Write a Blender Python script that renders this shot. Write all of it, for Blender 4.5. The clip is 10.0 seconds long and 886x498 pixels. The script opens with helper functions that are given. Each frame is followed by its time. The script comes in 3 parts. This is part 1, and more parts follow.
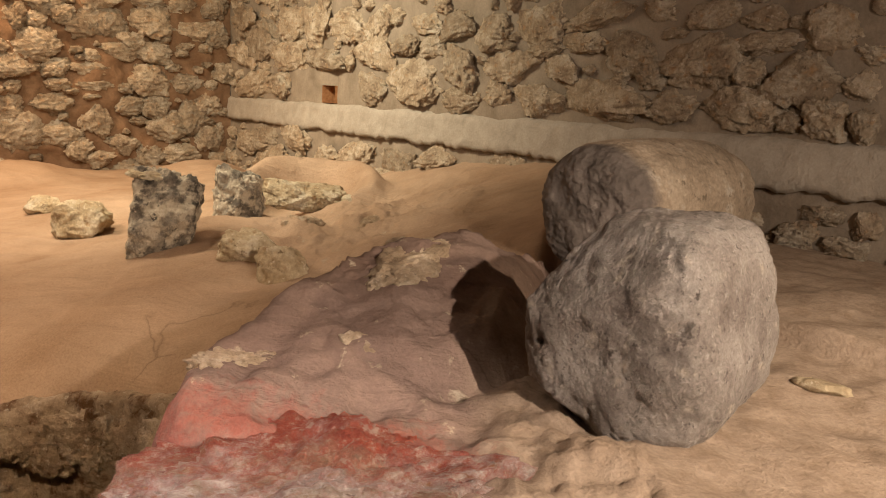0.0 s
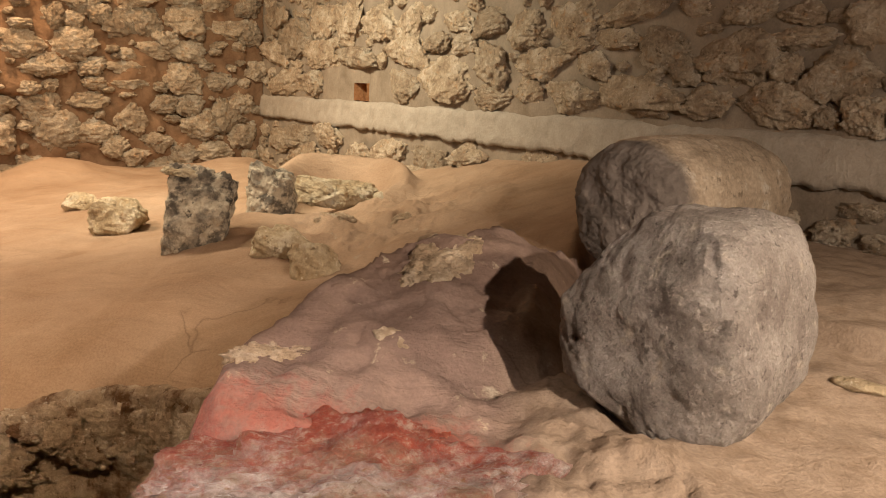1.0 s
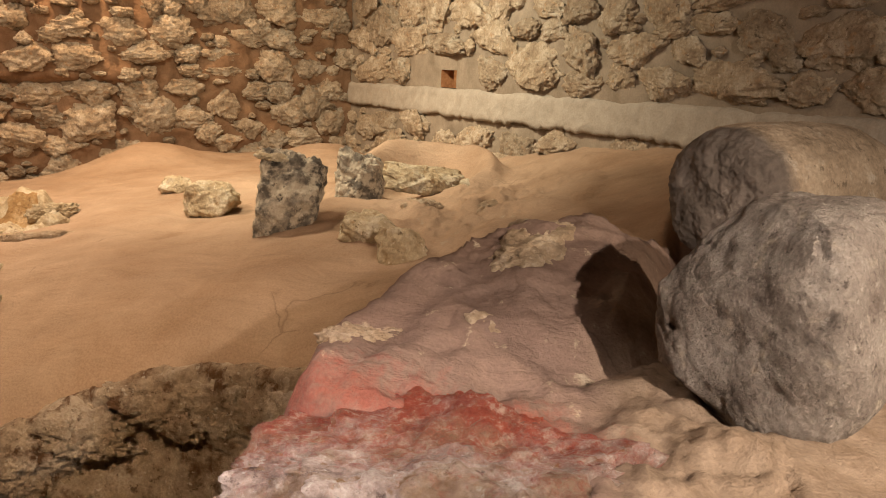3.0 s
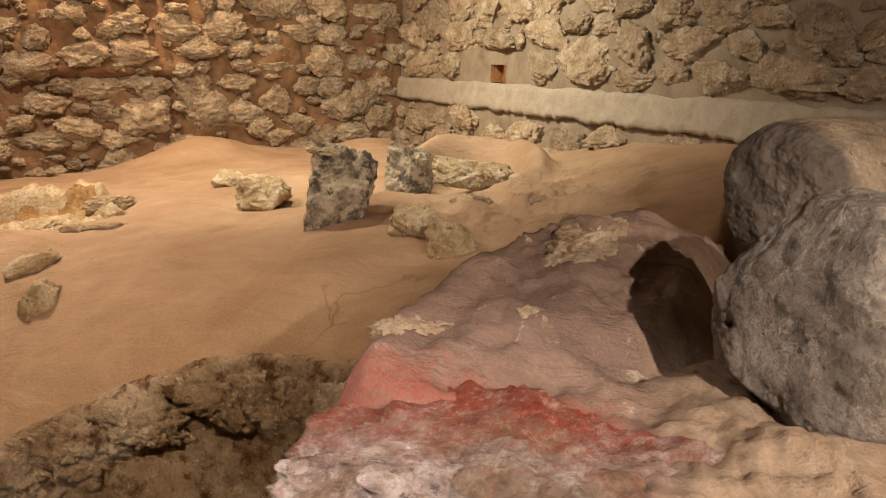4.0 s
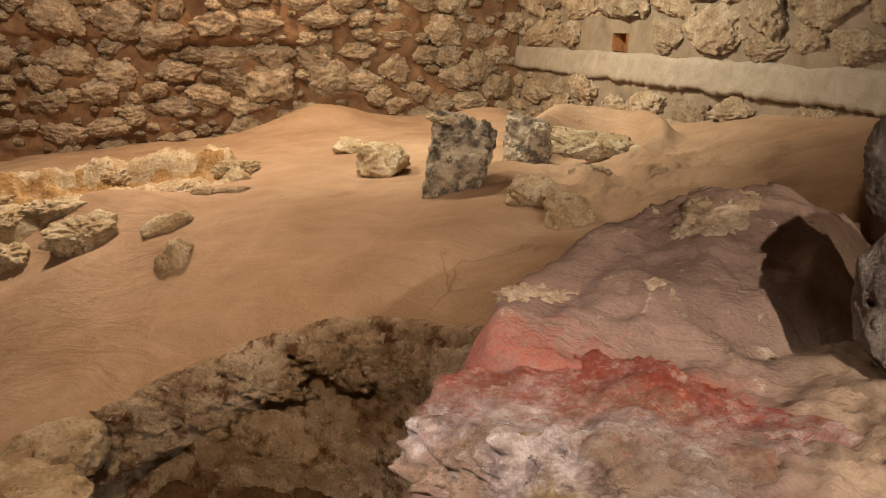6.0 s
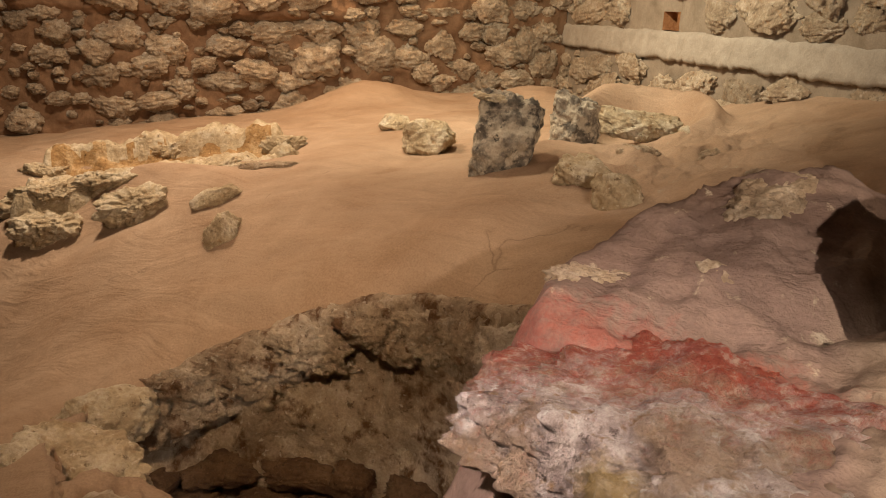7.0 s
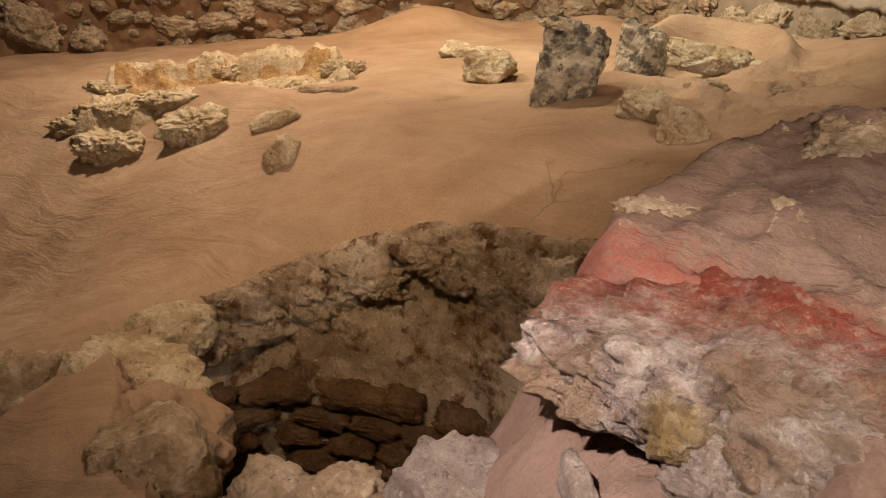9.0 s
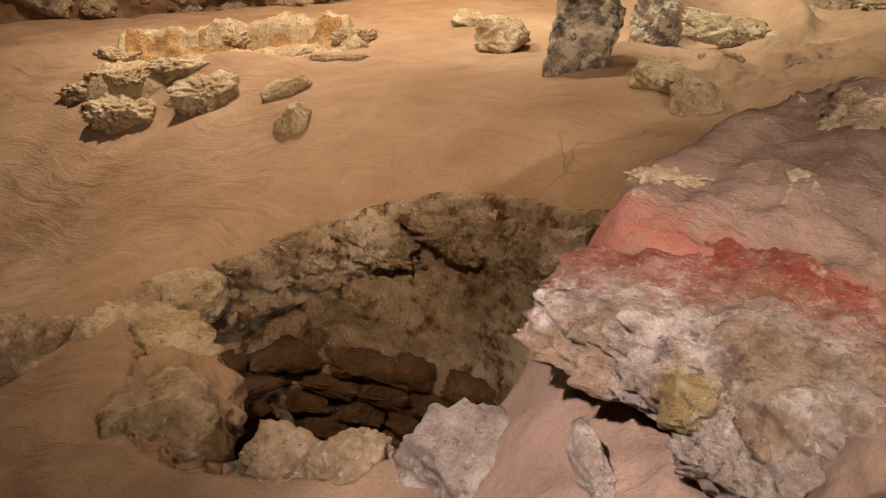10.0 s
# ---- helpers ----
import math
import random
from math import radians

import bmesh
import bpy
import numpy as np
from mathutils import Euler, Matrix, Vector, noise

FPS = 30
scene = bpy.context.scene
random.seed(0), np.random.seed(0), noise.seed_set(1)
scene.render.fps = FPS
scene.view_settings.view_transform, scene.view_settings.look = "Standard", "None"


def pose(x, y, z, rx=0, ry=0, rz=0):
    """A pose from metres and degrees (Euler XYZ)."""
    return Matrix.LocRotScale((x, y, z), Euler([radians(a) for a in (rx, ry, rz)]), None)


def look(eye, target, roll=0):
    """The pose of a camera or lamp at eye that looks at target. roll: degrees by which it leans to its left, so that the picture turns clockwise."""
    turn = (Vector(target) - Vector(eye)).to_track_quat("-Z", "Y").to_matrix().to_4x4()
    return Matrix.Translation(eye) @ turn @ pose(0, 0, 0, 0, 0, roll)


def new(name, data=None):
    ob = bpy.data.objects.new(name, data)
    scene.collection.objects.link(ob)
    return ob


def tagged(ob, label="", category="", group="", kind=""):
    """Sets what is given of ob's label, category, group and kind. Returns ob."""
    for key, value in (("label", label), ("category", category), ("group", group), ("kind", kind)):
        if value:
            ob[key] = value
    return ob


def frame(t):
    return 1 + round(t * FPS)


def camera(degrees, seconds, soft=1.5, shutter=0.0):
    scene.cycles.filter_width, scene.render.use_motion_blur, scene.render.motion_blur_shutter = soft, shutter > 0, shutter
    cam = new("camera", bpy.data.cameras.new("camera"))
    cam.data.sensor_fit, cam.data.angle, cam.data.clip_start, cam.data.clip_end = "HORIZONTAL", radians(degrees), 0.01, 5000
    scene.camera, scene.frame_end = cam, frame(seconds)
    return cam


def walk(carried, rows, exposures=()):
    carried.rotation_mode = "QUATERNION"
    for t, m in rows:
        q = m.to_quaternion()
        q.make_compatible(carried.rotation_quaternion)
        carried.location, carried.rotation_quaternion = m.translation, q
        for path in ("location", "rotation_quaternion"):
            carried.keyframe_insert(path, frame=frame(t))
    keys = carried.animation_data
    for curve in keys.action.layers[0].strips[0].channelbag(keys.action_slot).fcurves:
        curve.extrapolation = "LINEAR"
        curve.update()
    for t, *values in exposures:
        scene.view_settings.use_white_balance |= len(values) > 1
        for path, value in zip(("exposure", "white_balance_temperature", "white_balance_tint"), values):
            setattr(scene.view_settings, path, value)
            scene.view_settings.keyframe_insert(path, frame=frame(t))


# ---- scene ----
# ------------------------------------------------------------------ camera
cam = camera(54.55, 10.0, soft=1.0)
PATH = [
    (0.0, 0.0, 0.0, 1.5, 79.828, -2.636, 0.473),
    (0.5, -0.0035, 0.0024, 1.4973, 79.673, -2.572, 1.301),
    (1, -0.0084, 0.0001, 1.4964, 79.592, -2.446, 2.465),
    (1.5, -0.013, -0.0027, 1.4947, 79.491, -2.467, 3.691),
    (2, -0.02, 0.0003, 1.4913, 79.278, -2.509, 5.099),
    (2.5, -0.0267, 0.003, 1.4869, 78.936, -2.437, 6.458),
    (4, -0.0474, -0.0041, 1.4821, 78.153, -2.402, 11.066),
    (4.5, -0.0526, -0.0101, 1.4824, 77.983, -2.08, 12.642),
    (5, -0.0622, -0.0187, 1.4789, 77.586, -2.214, 14.816),
    (5.5, -0.0713, -0.0259, 1.4785, 76.782, -2.303, 16.79),
    (7, -0.0977, -0.0417, 1.4735, 74.341, -2.806, 21.413),
    (7.5, -0.1072, -0.0492, 1.4722, 73.572, -3.111, 22.677),
    (8, -0.1148, -0.0514, 1.4687, 72.275, -3.204, 23.687),
    (8.5, -0.1211, -0.0486, 1.4632, 70.915, -3.553, 24.416),
    (9, -0.1291, -0.0462, 1.4583, 69.564, -3.807, 25.246),
    (9.5, -0.1319, -0.0459, 1.4553, 68.587, -4.058, 25.705),
    (10, -0.1341, -0.0496, 1.4526, 67.601, -4.115, 26.016),
]
walk(cam, [(t, pose(x, y, z, rx, ry, rz)) for t, x, y, z, rx, ry, rz in PATH],
     exposures=[(0, 0.0), (2.5, 0.0), (5, -0.12), (8, -0.21), (9, -0.17), (10, -0.04)])

# ------------------------------------------------------------------ light
world = bpy.data.worlds.new("world")
scene.world = world
world.use_nodes = True
world.node_tree.nodes["Background"].inputs["Color"].default_value = (1.0, 0.86, 0.72, 1)
world.node_tree.nodes["Background"].inputs["Strength"].default_value = 0.02


def lamp(name, eye, target, watts, colour, size, spread=180):
    data = bpy.data.lights.new(name, "AREA")
    data.energy, data.color, data.shape, data.size = watts, colour, "DISK", size
    data.spread = radians(spread)
    ob = new(name, data)
    ob.matrix_world = look(eye, target)
    return ob


lamp("mud_lamp", (-3.95, 4.1, 3.25), (-3.8, 4.4, 0.5), 93, (1.0, 0.78, 0.58), 0.30, 150)
lamp("left_wall_lamp", (-3.7, 6.35, 3.3), (-3.6, 6.6, 0.5), 52, (1.0, 0.66, 0.38), 0.10, 160)
lamp("corner_lamp", (-2.05, 4.4, 3.0), (-0.9, 6.8, 1.0), 61, (1.0, 0.90, 0.68), 0.10, 130)
lamp("ledge_lamp", (1.25, -0.45, 2.1), (0.40, 1.9, 0.9), 26, (1.0, 0.83, 0.70), 0.04, 96)
lamp("ledge_lamp", (1.95, 0.72, 1.95), (0.30, 1.9, 0.9), 13, (1.0, 0.80, 0.60), 0.04, 110)
lamp("front_lamp", (-0.85, -0.25, 2.3), (-0.50, 1.16, 0.70), 5.4, (1.0, 0.82, 0.76), 0.08, 40)
lamp("pit_lamp", (-0.75, -0.4, 3.0), (-1.85, 2.9, 0.2), 8.5, (1.0, 0.70, 0.45), 0.12, 44)
# weak wide fill from above, added to lift the whole room; no known source
lamp("room_lamp", (-1.2, 2.9, 3.3), (-1.2, 3.1, 0), 6, (1.0, 0.77, 0.61), 0.4, 180)


# ------------------------------------------------------------------ materials
def material(name, build):
    m = bpy.data.materials.new(name)
    m.use_nodes = True
    nt = m.node_tree
    bsdf = nt.nodes["Principled BSDF"]
    build(nt, bsdf)
    return m


def node(nt, kind, **values):
    n = nt.nodes.new(kind)
    for key, value in values.items():
        if key in n.inputs:
            n.inputs[key].default_value = value
    return n


def coords(nt, scale=(1, 1, 1)):
    place = nt.nodes.new("ShaderNodeNewGeometry")
    mp = nt.nodes.new("ShaderNodeMapping")
    mp.inputs["Scale"].default_value = scale
    nt.links.new(place.outputs["Position"], mp.inputs["Vector"])
    return mp.outputs["Vector"]


def noise_tex(nt, vec, scale, detail=6, rough=0.6, distort=0.0):
    n = node(nt, "ShaderNodeTexNoise", Scale=scale, Detail=detail, Roughness=rough, Distortion=distort)
    nt.links.new(vec, n.inputs["Vector"])
    return n.outputs["Fac"]


def ramp(nt, fac, *stops):
    r = nt.nodes.new("ShaderNodeValToRGB")
    el = r.color_ramp.elements
    while len(el) < len(stops):
        el.new(0.5)
    for e, (p, c) in zip(el, stops):
        e.position = p
        e.color = (*c, 1) if len(c) == 3 else c
    nt.links.new(fac, r.inputs["Fac"])
    return r.outputs["Color"]


def mix(nt, fac, a, b, how="MIX"):
    m = nt.nodes.new("ShaderNodeMix")
    m.data_type, m.blend_type = "RGBA", how
    for sock, val in ((m.inputs[0], fac), (m.inputs[6], a), (m.inputs[7], b)):
        if isinstance(val, (int, float)):
            sock.default_value = val
        elif isinstance(val, tuple):
            sock.default_value = (*val, 1)
        else:
            nt.links.new(val, sock)
    return m.outputs[2]


def bump(nt, bsdf, *layers):
    prev = None
    for height, strength, dist in layers:
        b = node(nt, "ShaderNodeBump", Strength=strength, Distance=dist)
        nt.links.new(height, b.inputs["Height"])
        if prev:
            nt.links.new(prev, b.inputs["Normal"])
        prev = b.outputs["Normal"]
    nt.links.new(prev, bsdf.inputs["Normal"])


def math_node(nt, op, a, b=0.0, clamp=False):
    m = nt.nodes.new("ShaderNodeMath")
    m.operation, m.use_clamp = op, clamp
    for sock, val in zip(m.inputs, (a, b)):
        if isinstance(val, (int, float)):
            sock.default_value = val
        else:
            nt.links.new(val, sock)
    return m.outputs[0]


def stone_like(dark, mid, light, spot=(0.5, 0.46, 0.4), fine=60.0, big=7.0, relief=0.02, vary=0.3, rough=0.9, at=0.58, grain=1.0):
    def build(nt, bsdf):
        vec = coords(nt)
        info = nt.nodes.new("ShaderNodeObjectInfo")
        shift = nt.nodes.new("ShaderNodeVectorMath")
        shift.operation = "ADD"
        sc = nt.nodes.new("ShaderNodeVectorMath")
        sc.operation = "SCALE"
        sc.inputs[0].default_value = (37.0, 51.0, 23.0)
        nt.links.new(info.outputs["Random"], sc.inputs["Scale"])
        nt.links.new(vec, shift.inputs[0])
        nt.links.new(sc.outputs[0], shift.inputs[1])
        vec = shift.outputs[0]
        a = noise_tex(nt, vec, big, 9, 0.68, 0.1)
        b = noise_tex(nt, vec, fine, 6, 0.7)
        c = noise_tex(nt, vec, big * 2.7, 5, 0.6)
        col = ramp(nt, a, (0.3, dark), (0.5, mid), (0.68, light))
        col = mix(nt, ramp(nt, c, (at, (0, 0, 0)), (at + 0.12, (1, 1, 1))), col, spot)
        col = mix(nt, 0.45, col, ramp(nt, b, (0.3, (0.25, 0.25, 0.25)), (0.7, (0.78, 0.78, 0.78))), "OVERLAY")
        chip = noise_tex(nt, vec, 34 * grain, 5, 0.62)
        hole = noise_tex(nt, vec, 24 * grain, 6, 0.7)
        col = mix(nt, ramp(nt, chip, (0.60, (0, 0, 0)), (0.68, (0.65, 0.65, 0.65))), col, tuple(min(0.8, v * 1.15) for v in light))
        col = mix(nt, ramp(nt, hole, (0.33, (0.8, 0.8, 0.8)), (0.41, (0, 0, 0))), col, tuple(v * 0.55 for v in dark))
        tone = math_node(nt, "MULTIPLY_ADD", info.outputs["Random"], vary)
        tone.node.inputs[2].default_value = 1 - vary / 2
        col = mix(nt, 1.0, col, mix(nt, tone, (0, 0, 0), (1, 1, 1)), "MULTIPLY")
        nt.links.new(col, bsdf.inputs["Base Color"])
        bsdf.inputs["Roughness"].default_value = rough
        bsdf.inputs["Specular IOR Level"].default_value = 0.25
        vor = node(nt, "ShaderNodeTexVoronoi", Scale=big * 5)
        nt.links.new(vec, vor.inputs["Vector"])
        bump(nt, bsdf, (a, 0.7, relief * 2), (hole, 0.5, relief), (vor.outputs["Distance"], 0.3, relief * 0.5), (b, 0.9, relief * 0.7))
    return build


WALL_STONE = material("limestone rubble", stone_like((0.24, 0.16, 0.10), (0.46, 0.355, 0.24), (0.66, 0.56, 0.43), (0.48, 0.30, 0.16), 60, 8, 0.03, 0.55))
ROCK = material("weathered rock", stone_like((0.24, 0.16, 0.095), (0.44, 0.325, 0.21), (0.63, 0.52, 0.385), (0.36, 0.25, 0.15), 60, 9, vary=0.15))
PALE_ROCK = material("pale pink-grey rock", stone_like((0.26, 0.19, 0.15), (0.43, 0.345, 0.29), (0.62, 0.54, 0.47), (0.34, 0.26, 0.17), 130, 10, 0.03, grain=2.0))
CREAM_ROCK = material("cream limestone", stone_like((0.30, 0.2, 0.1), (0.52, 0.41, 0.26), (0.68, 0.59, 0.44), (0.38, 0.25, 0.13), 50, 7))
DARK_ROCK = material("black and white flecked rock", stone_like((0.05, 0.042, 0.035), (0.16, 0.135, 0.105), (0.52, 0.44, 0.33), (0.55, 0.47, 0.35), 50, 6, at=0.46))
BOULDER = material("grey roller stone", stone_like((0.19, 0.15, 0.125), (0.35, 0.295, 0.25), (0.50, 0.44, 0.385), (0.58, 0.49, 0.39), 120, 8, 0.04, 0.05, at=0.60, grain=1.8))


def tan_build(nt, bsdf):
    stone_like((0.24, 0.18, 0.12), (0.37, 0.285, 0.20), (0.47, 0.38, 0.275), (0.5, 0.43, 0.34), 80, 5, 0.010, 0.0)(nt, bsdf)
    base = bsdf.inputs["Base Color"].links[0].from_socket
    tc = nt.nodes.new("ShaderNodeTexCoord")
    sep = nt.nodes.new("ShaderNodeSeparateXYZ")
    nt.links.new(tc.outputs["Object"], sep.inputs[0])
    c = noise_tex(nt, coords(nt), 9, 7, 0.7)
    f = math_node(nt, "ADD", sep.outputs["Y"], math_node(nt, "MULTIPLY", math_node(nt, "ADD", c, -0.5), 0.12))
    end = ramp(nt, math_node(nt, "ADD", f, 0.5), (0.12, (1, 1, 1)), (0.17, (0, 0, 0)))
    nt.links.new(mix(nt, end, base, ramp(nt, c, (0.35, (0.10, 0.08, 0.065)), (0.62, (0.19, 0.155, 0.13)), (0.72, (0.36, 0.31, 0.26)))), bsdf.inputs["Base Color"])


TAN_BOULDER = material("tan roller stone with a dark end", tan_build)
# one dark brown for the lower blocks and the floor of the pit
PIT_STONE = material("dark brown blocks", stone_like((0.07, 0.035, 0.018), (0.14, 0.08, 0.042), (0.22, 0.135, 0.075), (0.12, 0.065, 0.03), 50, 8, vary=0.5))
PLASTER = material("stained lime plaster", stone_like((0.24, 0.145, 0.08), (0.52, 0.40, 0.27), (0.74, 0.63, 0.49), (0.17, 0.09, 0.042), 70, 3.0, 0.05, 0.0, at=0.525))
OCHRE_STONE = material("ochre-stained limestone", stone_like((0.24, 0.13, 0.05), (0.40, 0.24, 0.10), (0.60, 0.44, 0.25), (0.30, 0.16, 0.06), 60, 6))


def swirl(nt, across=(1.8, 8.0, 8.0), turn=0.25, bend=0.7):
    """Trowel and brush strokes in the mud: long bent ridges."""
    vec = coords(nt)
    warp = node(nt, "ShaderNodeTexNoise", Scale=1.1, Detail=2.0)
    nt.links.new(vec, warp.inputs["Vector"])
    off = nt.nodes.new("ShaderNodeVectorMath")
    off.operation = "MULTIPLY_ADD"
    nt.links.new(warp.outputs["Color"], off.inputs[0])
    off.inputs[1].default_value = (bend, bend, bend * 0.5)
    nt.links.new(vec, off.inputs[2])
    mp = nt.nodes.new("ShaderNodeMapping")
    mp.inputs["Scale"].default_value = across
    mp.inputs["Rotation"].default_value = (0, 0, turn)
    nt.links.new(off.outputs[0], mp.inputs["Vector"])
    return noise_tex(nt, mp.outputs["Vector"], 1.0, 5, 0.55, 0.5)


def band_mask(nt, width):
    """1 along a stroke of pigment that runs over the red rock and the mud behind it."""
    vec = coords(nt)
    wob = node(nt, "ShaderNodeTexNoise", Scale=9.0, Detail=7.0, Roughness=0.7)
    nt.links.new(vec, wob.inputs["Vector"])
    sep = nt.nodes.new("ShaderNodeSeparateXYZ")
    nt.links.new(vec, sep.inputs[0])
    line = math_node(nt, "ADD", math_node(nt, "MULTIPLY", sep.outputs["X"], 0.16), -1.415)
    d = math_node(nt, "ABSOLUTE", math_node(nt, "ADD", sep.outputs["Y"], line))
    side = math_node(nt, "ABSOLUTE", math_node(nt, "ADD", sep.outputs["X"], 0.24))
    side = math_node(nt, "MAXIMUM", math_node(nt, "ADD", side, -0.27), 0.0)
    d = math_node(nt, "ADD", d, side)
    d = math_node(nt, "ADD", d, math_node(nt, "MULTIPLY", math_node(nt, "ADD", wob.outputs["Fac"], -0.5), 0.30))
    m = math_node(nt, "SUBTRACT", 1.25, math_node(nt, "DIVIDE", d, width))
    speck = noise_tex(nt, vec, 38, 7, 0.75, 0.4)
    m = math_node(nt, "SUBTRACT", m, math_node(nt, "MULTIPLY", math_node(nt, "ADD", speck, -0.42), 2.6), True)
    return m


def mud_build(nt, bsdf):
    vec = coords(nt)
    a = noise_tex(nt, vec, 1.8, 7, 0.62, 0.5)
    b = noise_tex(nt, vec, 110, 5, 0.7)
    c = noise_tex(nt, vec, 14, 7, 0.7, 0.3)
    zone = nt.nodes.new("ShaderNodeAttribute")
    zone.attribute_name = "zone"
    zn = node(nt, "ShaderNodeSeparateXYZ")
    nt.links.new(zone.outputs["Vector"], zn.inputs[0])
    wob = mix(nt, zn.outputs["Y"], swirl(nt), (0.5, 0.5, 0.5))
    hair = mix(nt, zn.outputs["Y"], swirl(nt, (4.0, 30.0, 30.0), 0.1, 0.35), (0.5, 0.5, 0.5))
    mud = ramp(nt, a, (0.32, (0.31, 0.20, 0.122)), (0.68, (0.43, 0.305, 0.205)))
    plum = ramp(nt, a, (0.32, (0.165, 0.105, 0.078)), (0.68, (0.265, 0.182, 0.142)))
    floor = ramp(nt, c, (0.32, (0.23, 0.16, 0.105)), (0.68, (0.38, 0.285, 0.205)))
    col = mix(nt, zn.outputs["X"], mud, plum)
    col = mix(nt, zn.outputs["Y"], col, floor)
    bare = mix(nt, 1.0, ramp(nt, c, (0.60, (0, 0, 0)), (0.66, (1, 1, 1))), zn.outputs["Z"], "MULTIPLY")
    col = mix(nt, bare, col, ramp(nt, c, (0.6, (0.30, 0.22, 0.15)), (0.75, (0.55, 0.46, 0.34))))
    col = mix(nt, math_node(nt, "MULTIPLY", band_mask(nt, 0.10), 0.55, True), col, ramp(nt, c, (0.35, (0.26, 0.035, 0.02)), (0.7, (0.42, 0.10, 0.06))))
    col = mix(nt, 0.20, col, ramp(nt, wob, (0.32, (0.3, 0.3, 0.3)), (0.68, (0.7, 0.7, 0.7))), "OVERLAY")
    col = mix(nt, 0.4, col, ramp(nt, b, (0.3, (0.3, 0.3, 0.3)), (0.7, (0.7, 0.7, 0.7))), "OVERLAY")
    crack = node(nt, "ShaderNodeTexVoronoi", Scale=1.15)
    crack.feature = "DISTANCE_TO_EDGE"
    nt.links.new(mix(nt, 0.12, vec, noise_col(nt, vec, 5.0), "ADD"), crack.inputs["Vector"])
    line = ramp(nt, crack.outputs["Distance"], (0.0, (1, 1, 1)), (0.006, (0, 0, 0)))
    gap = ramp(nt, a, (0.57, (0, 0, 0)), (0.62, (1, 1, 1)))
    line = mix(nt, 1.0, line, gap, "MULTIPLY")
    col = mix(nt, math_node(nt, "MULTIPLY", line, 0.4), col, (0.10, 0.06, 0.035))
    nt.links.new(col, bsdf.inputs["Base Color"])
    bsdf.inputs["Roughness"].default_value = 0.95
    bsdf.inputs["Specular IOR Level"].default_value = 0.15
    bump(nt, bsdf, (wob, 0.5, 0.05), (hair, 0.28, 0.010), (c, 0.5, 0.02), (b, 0.7, 0.006), (line, -0.4, 0.008))


def noise_col(nt, vec, scale):
    n = node(nt, "ShaderNodeTexNoise", Scale=scale, Detail=4.0)
    nt.links.new(vec, n.inputs["Vector"])
    return n.outputs["Color"]


MUD = material("smoothed brown mud", mud_build)


def red_build(nt, bsdf):
    stone_like((0.19, 0.125, 0.10), (0.50, 0.40, 0.345), (0.78, 0.70, 0.63), (0.34, 0.21, 0.11), 95, 13, 0.06, 0.0, grain=1.3)(nt, bsdf)
    base = bsdf.inputs["Base Color"].links[0].from_socket
    vec = coords(nt)
    c = noise_tex(nt, vec, 30, 9, 0.75, 0.1)
    rust = noise_tex(nt, vec, 6.0, 6, 0.6, 0.6)
    col = mix(nt, ramp(nt, rust, (0.48, (0, 0, 0)), (0.58, (0.75, 0.75, 0.75))), base, ramp(nt, c, (0.35, (0.24, 0.14, 0.075)), (0.7, (0.42, 0.29, 0.17))))
    red = ramp(nt, c, (0.3, (0.24, 0.028, 0.016)), (0.52, (0.44, 0.085, 0.045)), (0.62, (0.60, 0.40, 0.31)))
    col = mix(nt, math_node(nt, "MULTIPLY", band_mask(nt, 0.29), 0.9, True), col, red)
    sep = nt.nodes.new("ShaderNodeVectorMath")
    sep.operation = "DISTANCE"
    nt.links.new(vec, sep.inputs[0])
    sep.inputs[1].default_value = (-0.25, 1.0, 0.86)
    near = math_node(nt, "ADD", sep.outputs["Value"], math_node(nt, "MULTIPLY", math_node(nt, "ADD", c, -0.5), 0.12))
    yel = ramp(nt, near, (0.04, (1, 1, 1)), (0.085, (0, 0, 0)))
    col = mix(nt, math_node(nt, "MULTIPLY", yel, 0.65), col, (0.38, 0.26, 0.07))
    nt.links.new(col, bsdf.inputs["Base Color"])


RED_ROCK = material("pale rock stained red and ochre", red_build)


def plain(lo, hi, scale, relief=0.02):
    def build(nt, bsdf):
        vec = coords(nt)
        a = noise_tex(nt, vec, scale, 8, 0.68, 0.3)
        b = noise_tex(nt, vec, 90, 5, 0.7)
        col = ramp(nt, a, (0.3, lo), (0.7, hi))
        col = mix(nt, 0.3, col, ramp(nt, b, (0.3, (0.3, 0.3, 0.3)), (0.7, (0.7, 0.7, 0.7))), "OVERLAY")
        nt.links.new(col, bsdf.inputs["Base Color"])
        bsdf.inputs["Roughness"].default_value = 0.95
        bsdf.inputs["Specular IOR Level"].default_value = 0.15
        bump(nt, bsdf, (a, 0.7, relief), (b, 0.5, 0.006))
    return build


MORTAR = material("pale lime mortar", plain((0.19, 0.148, 0.105), (0.33, 0.268, 0.20), 5))
BROWN_MORTAR = material("brown earth mortar", plain((0.15, 0.08, 0.042), (0.29, 0.175, 0.10), 8, 0.04))
CONCRETE = material("rough concrete", plain((0.30, 0.255, 0.20), (0.42, 0.365, 0.295), 9, 0.025))
NICHE = material("orange brick dust", plain((0.24, 0.10, 0.04), (0.46, 0.24, 0.11), 40, 0.01))
PLAIN_WALL = material("dim plaster", plain((0.30, 0.24, 0.18), (0.40, 0.33, 0.25), 3))


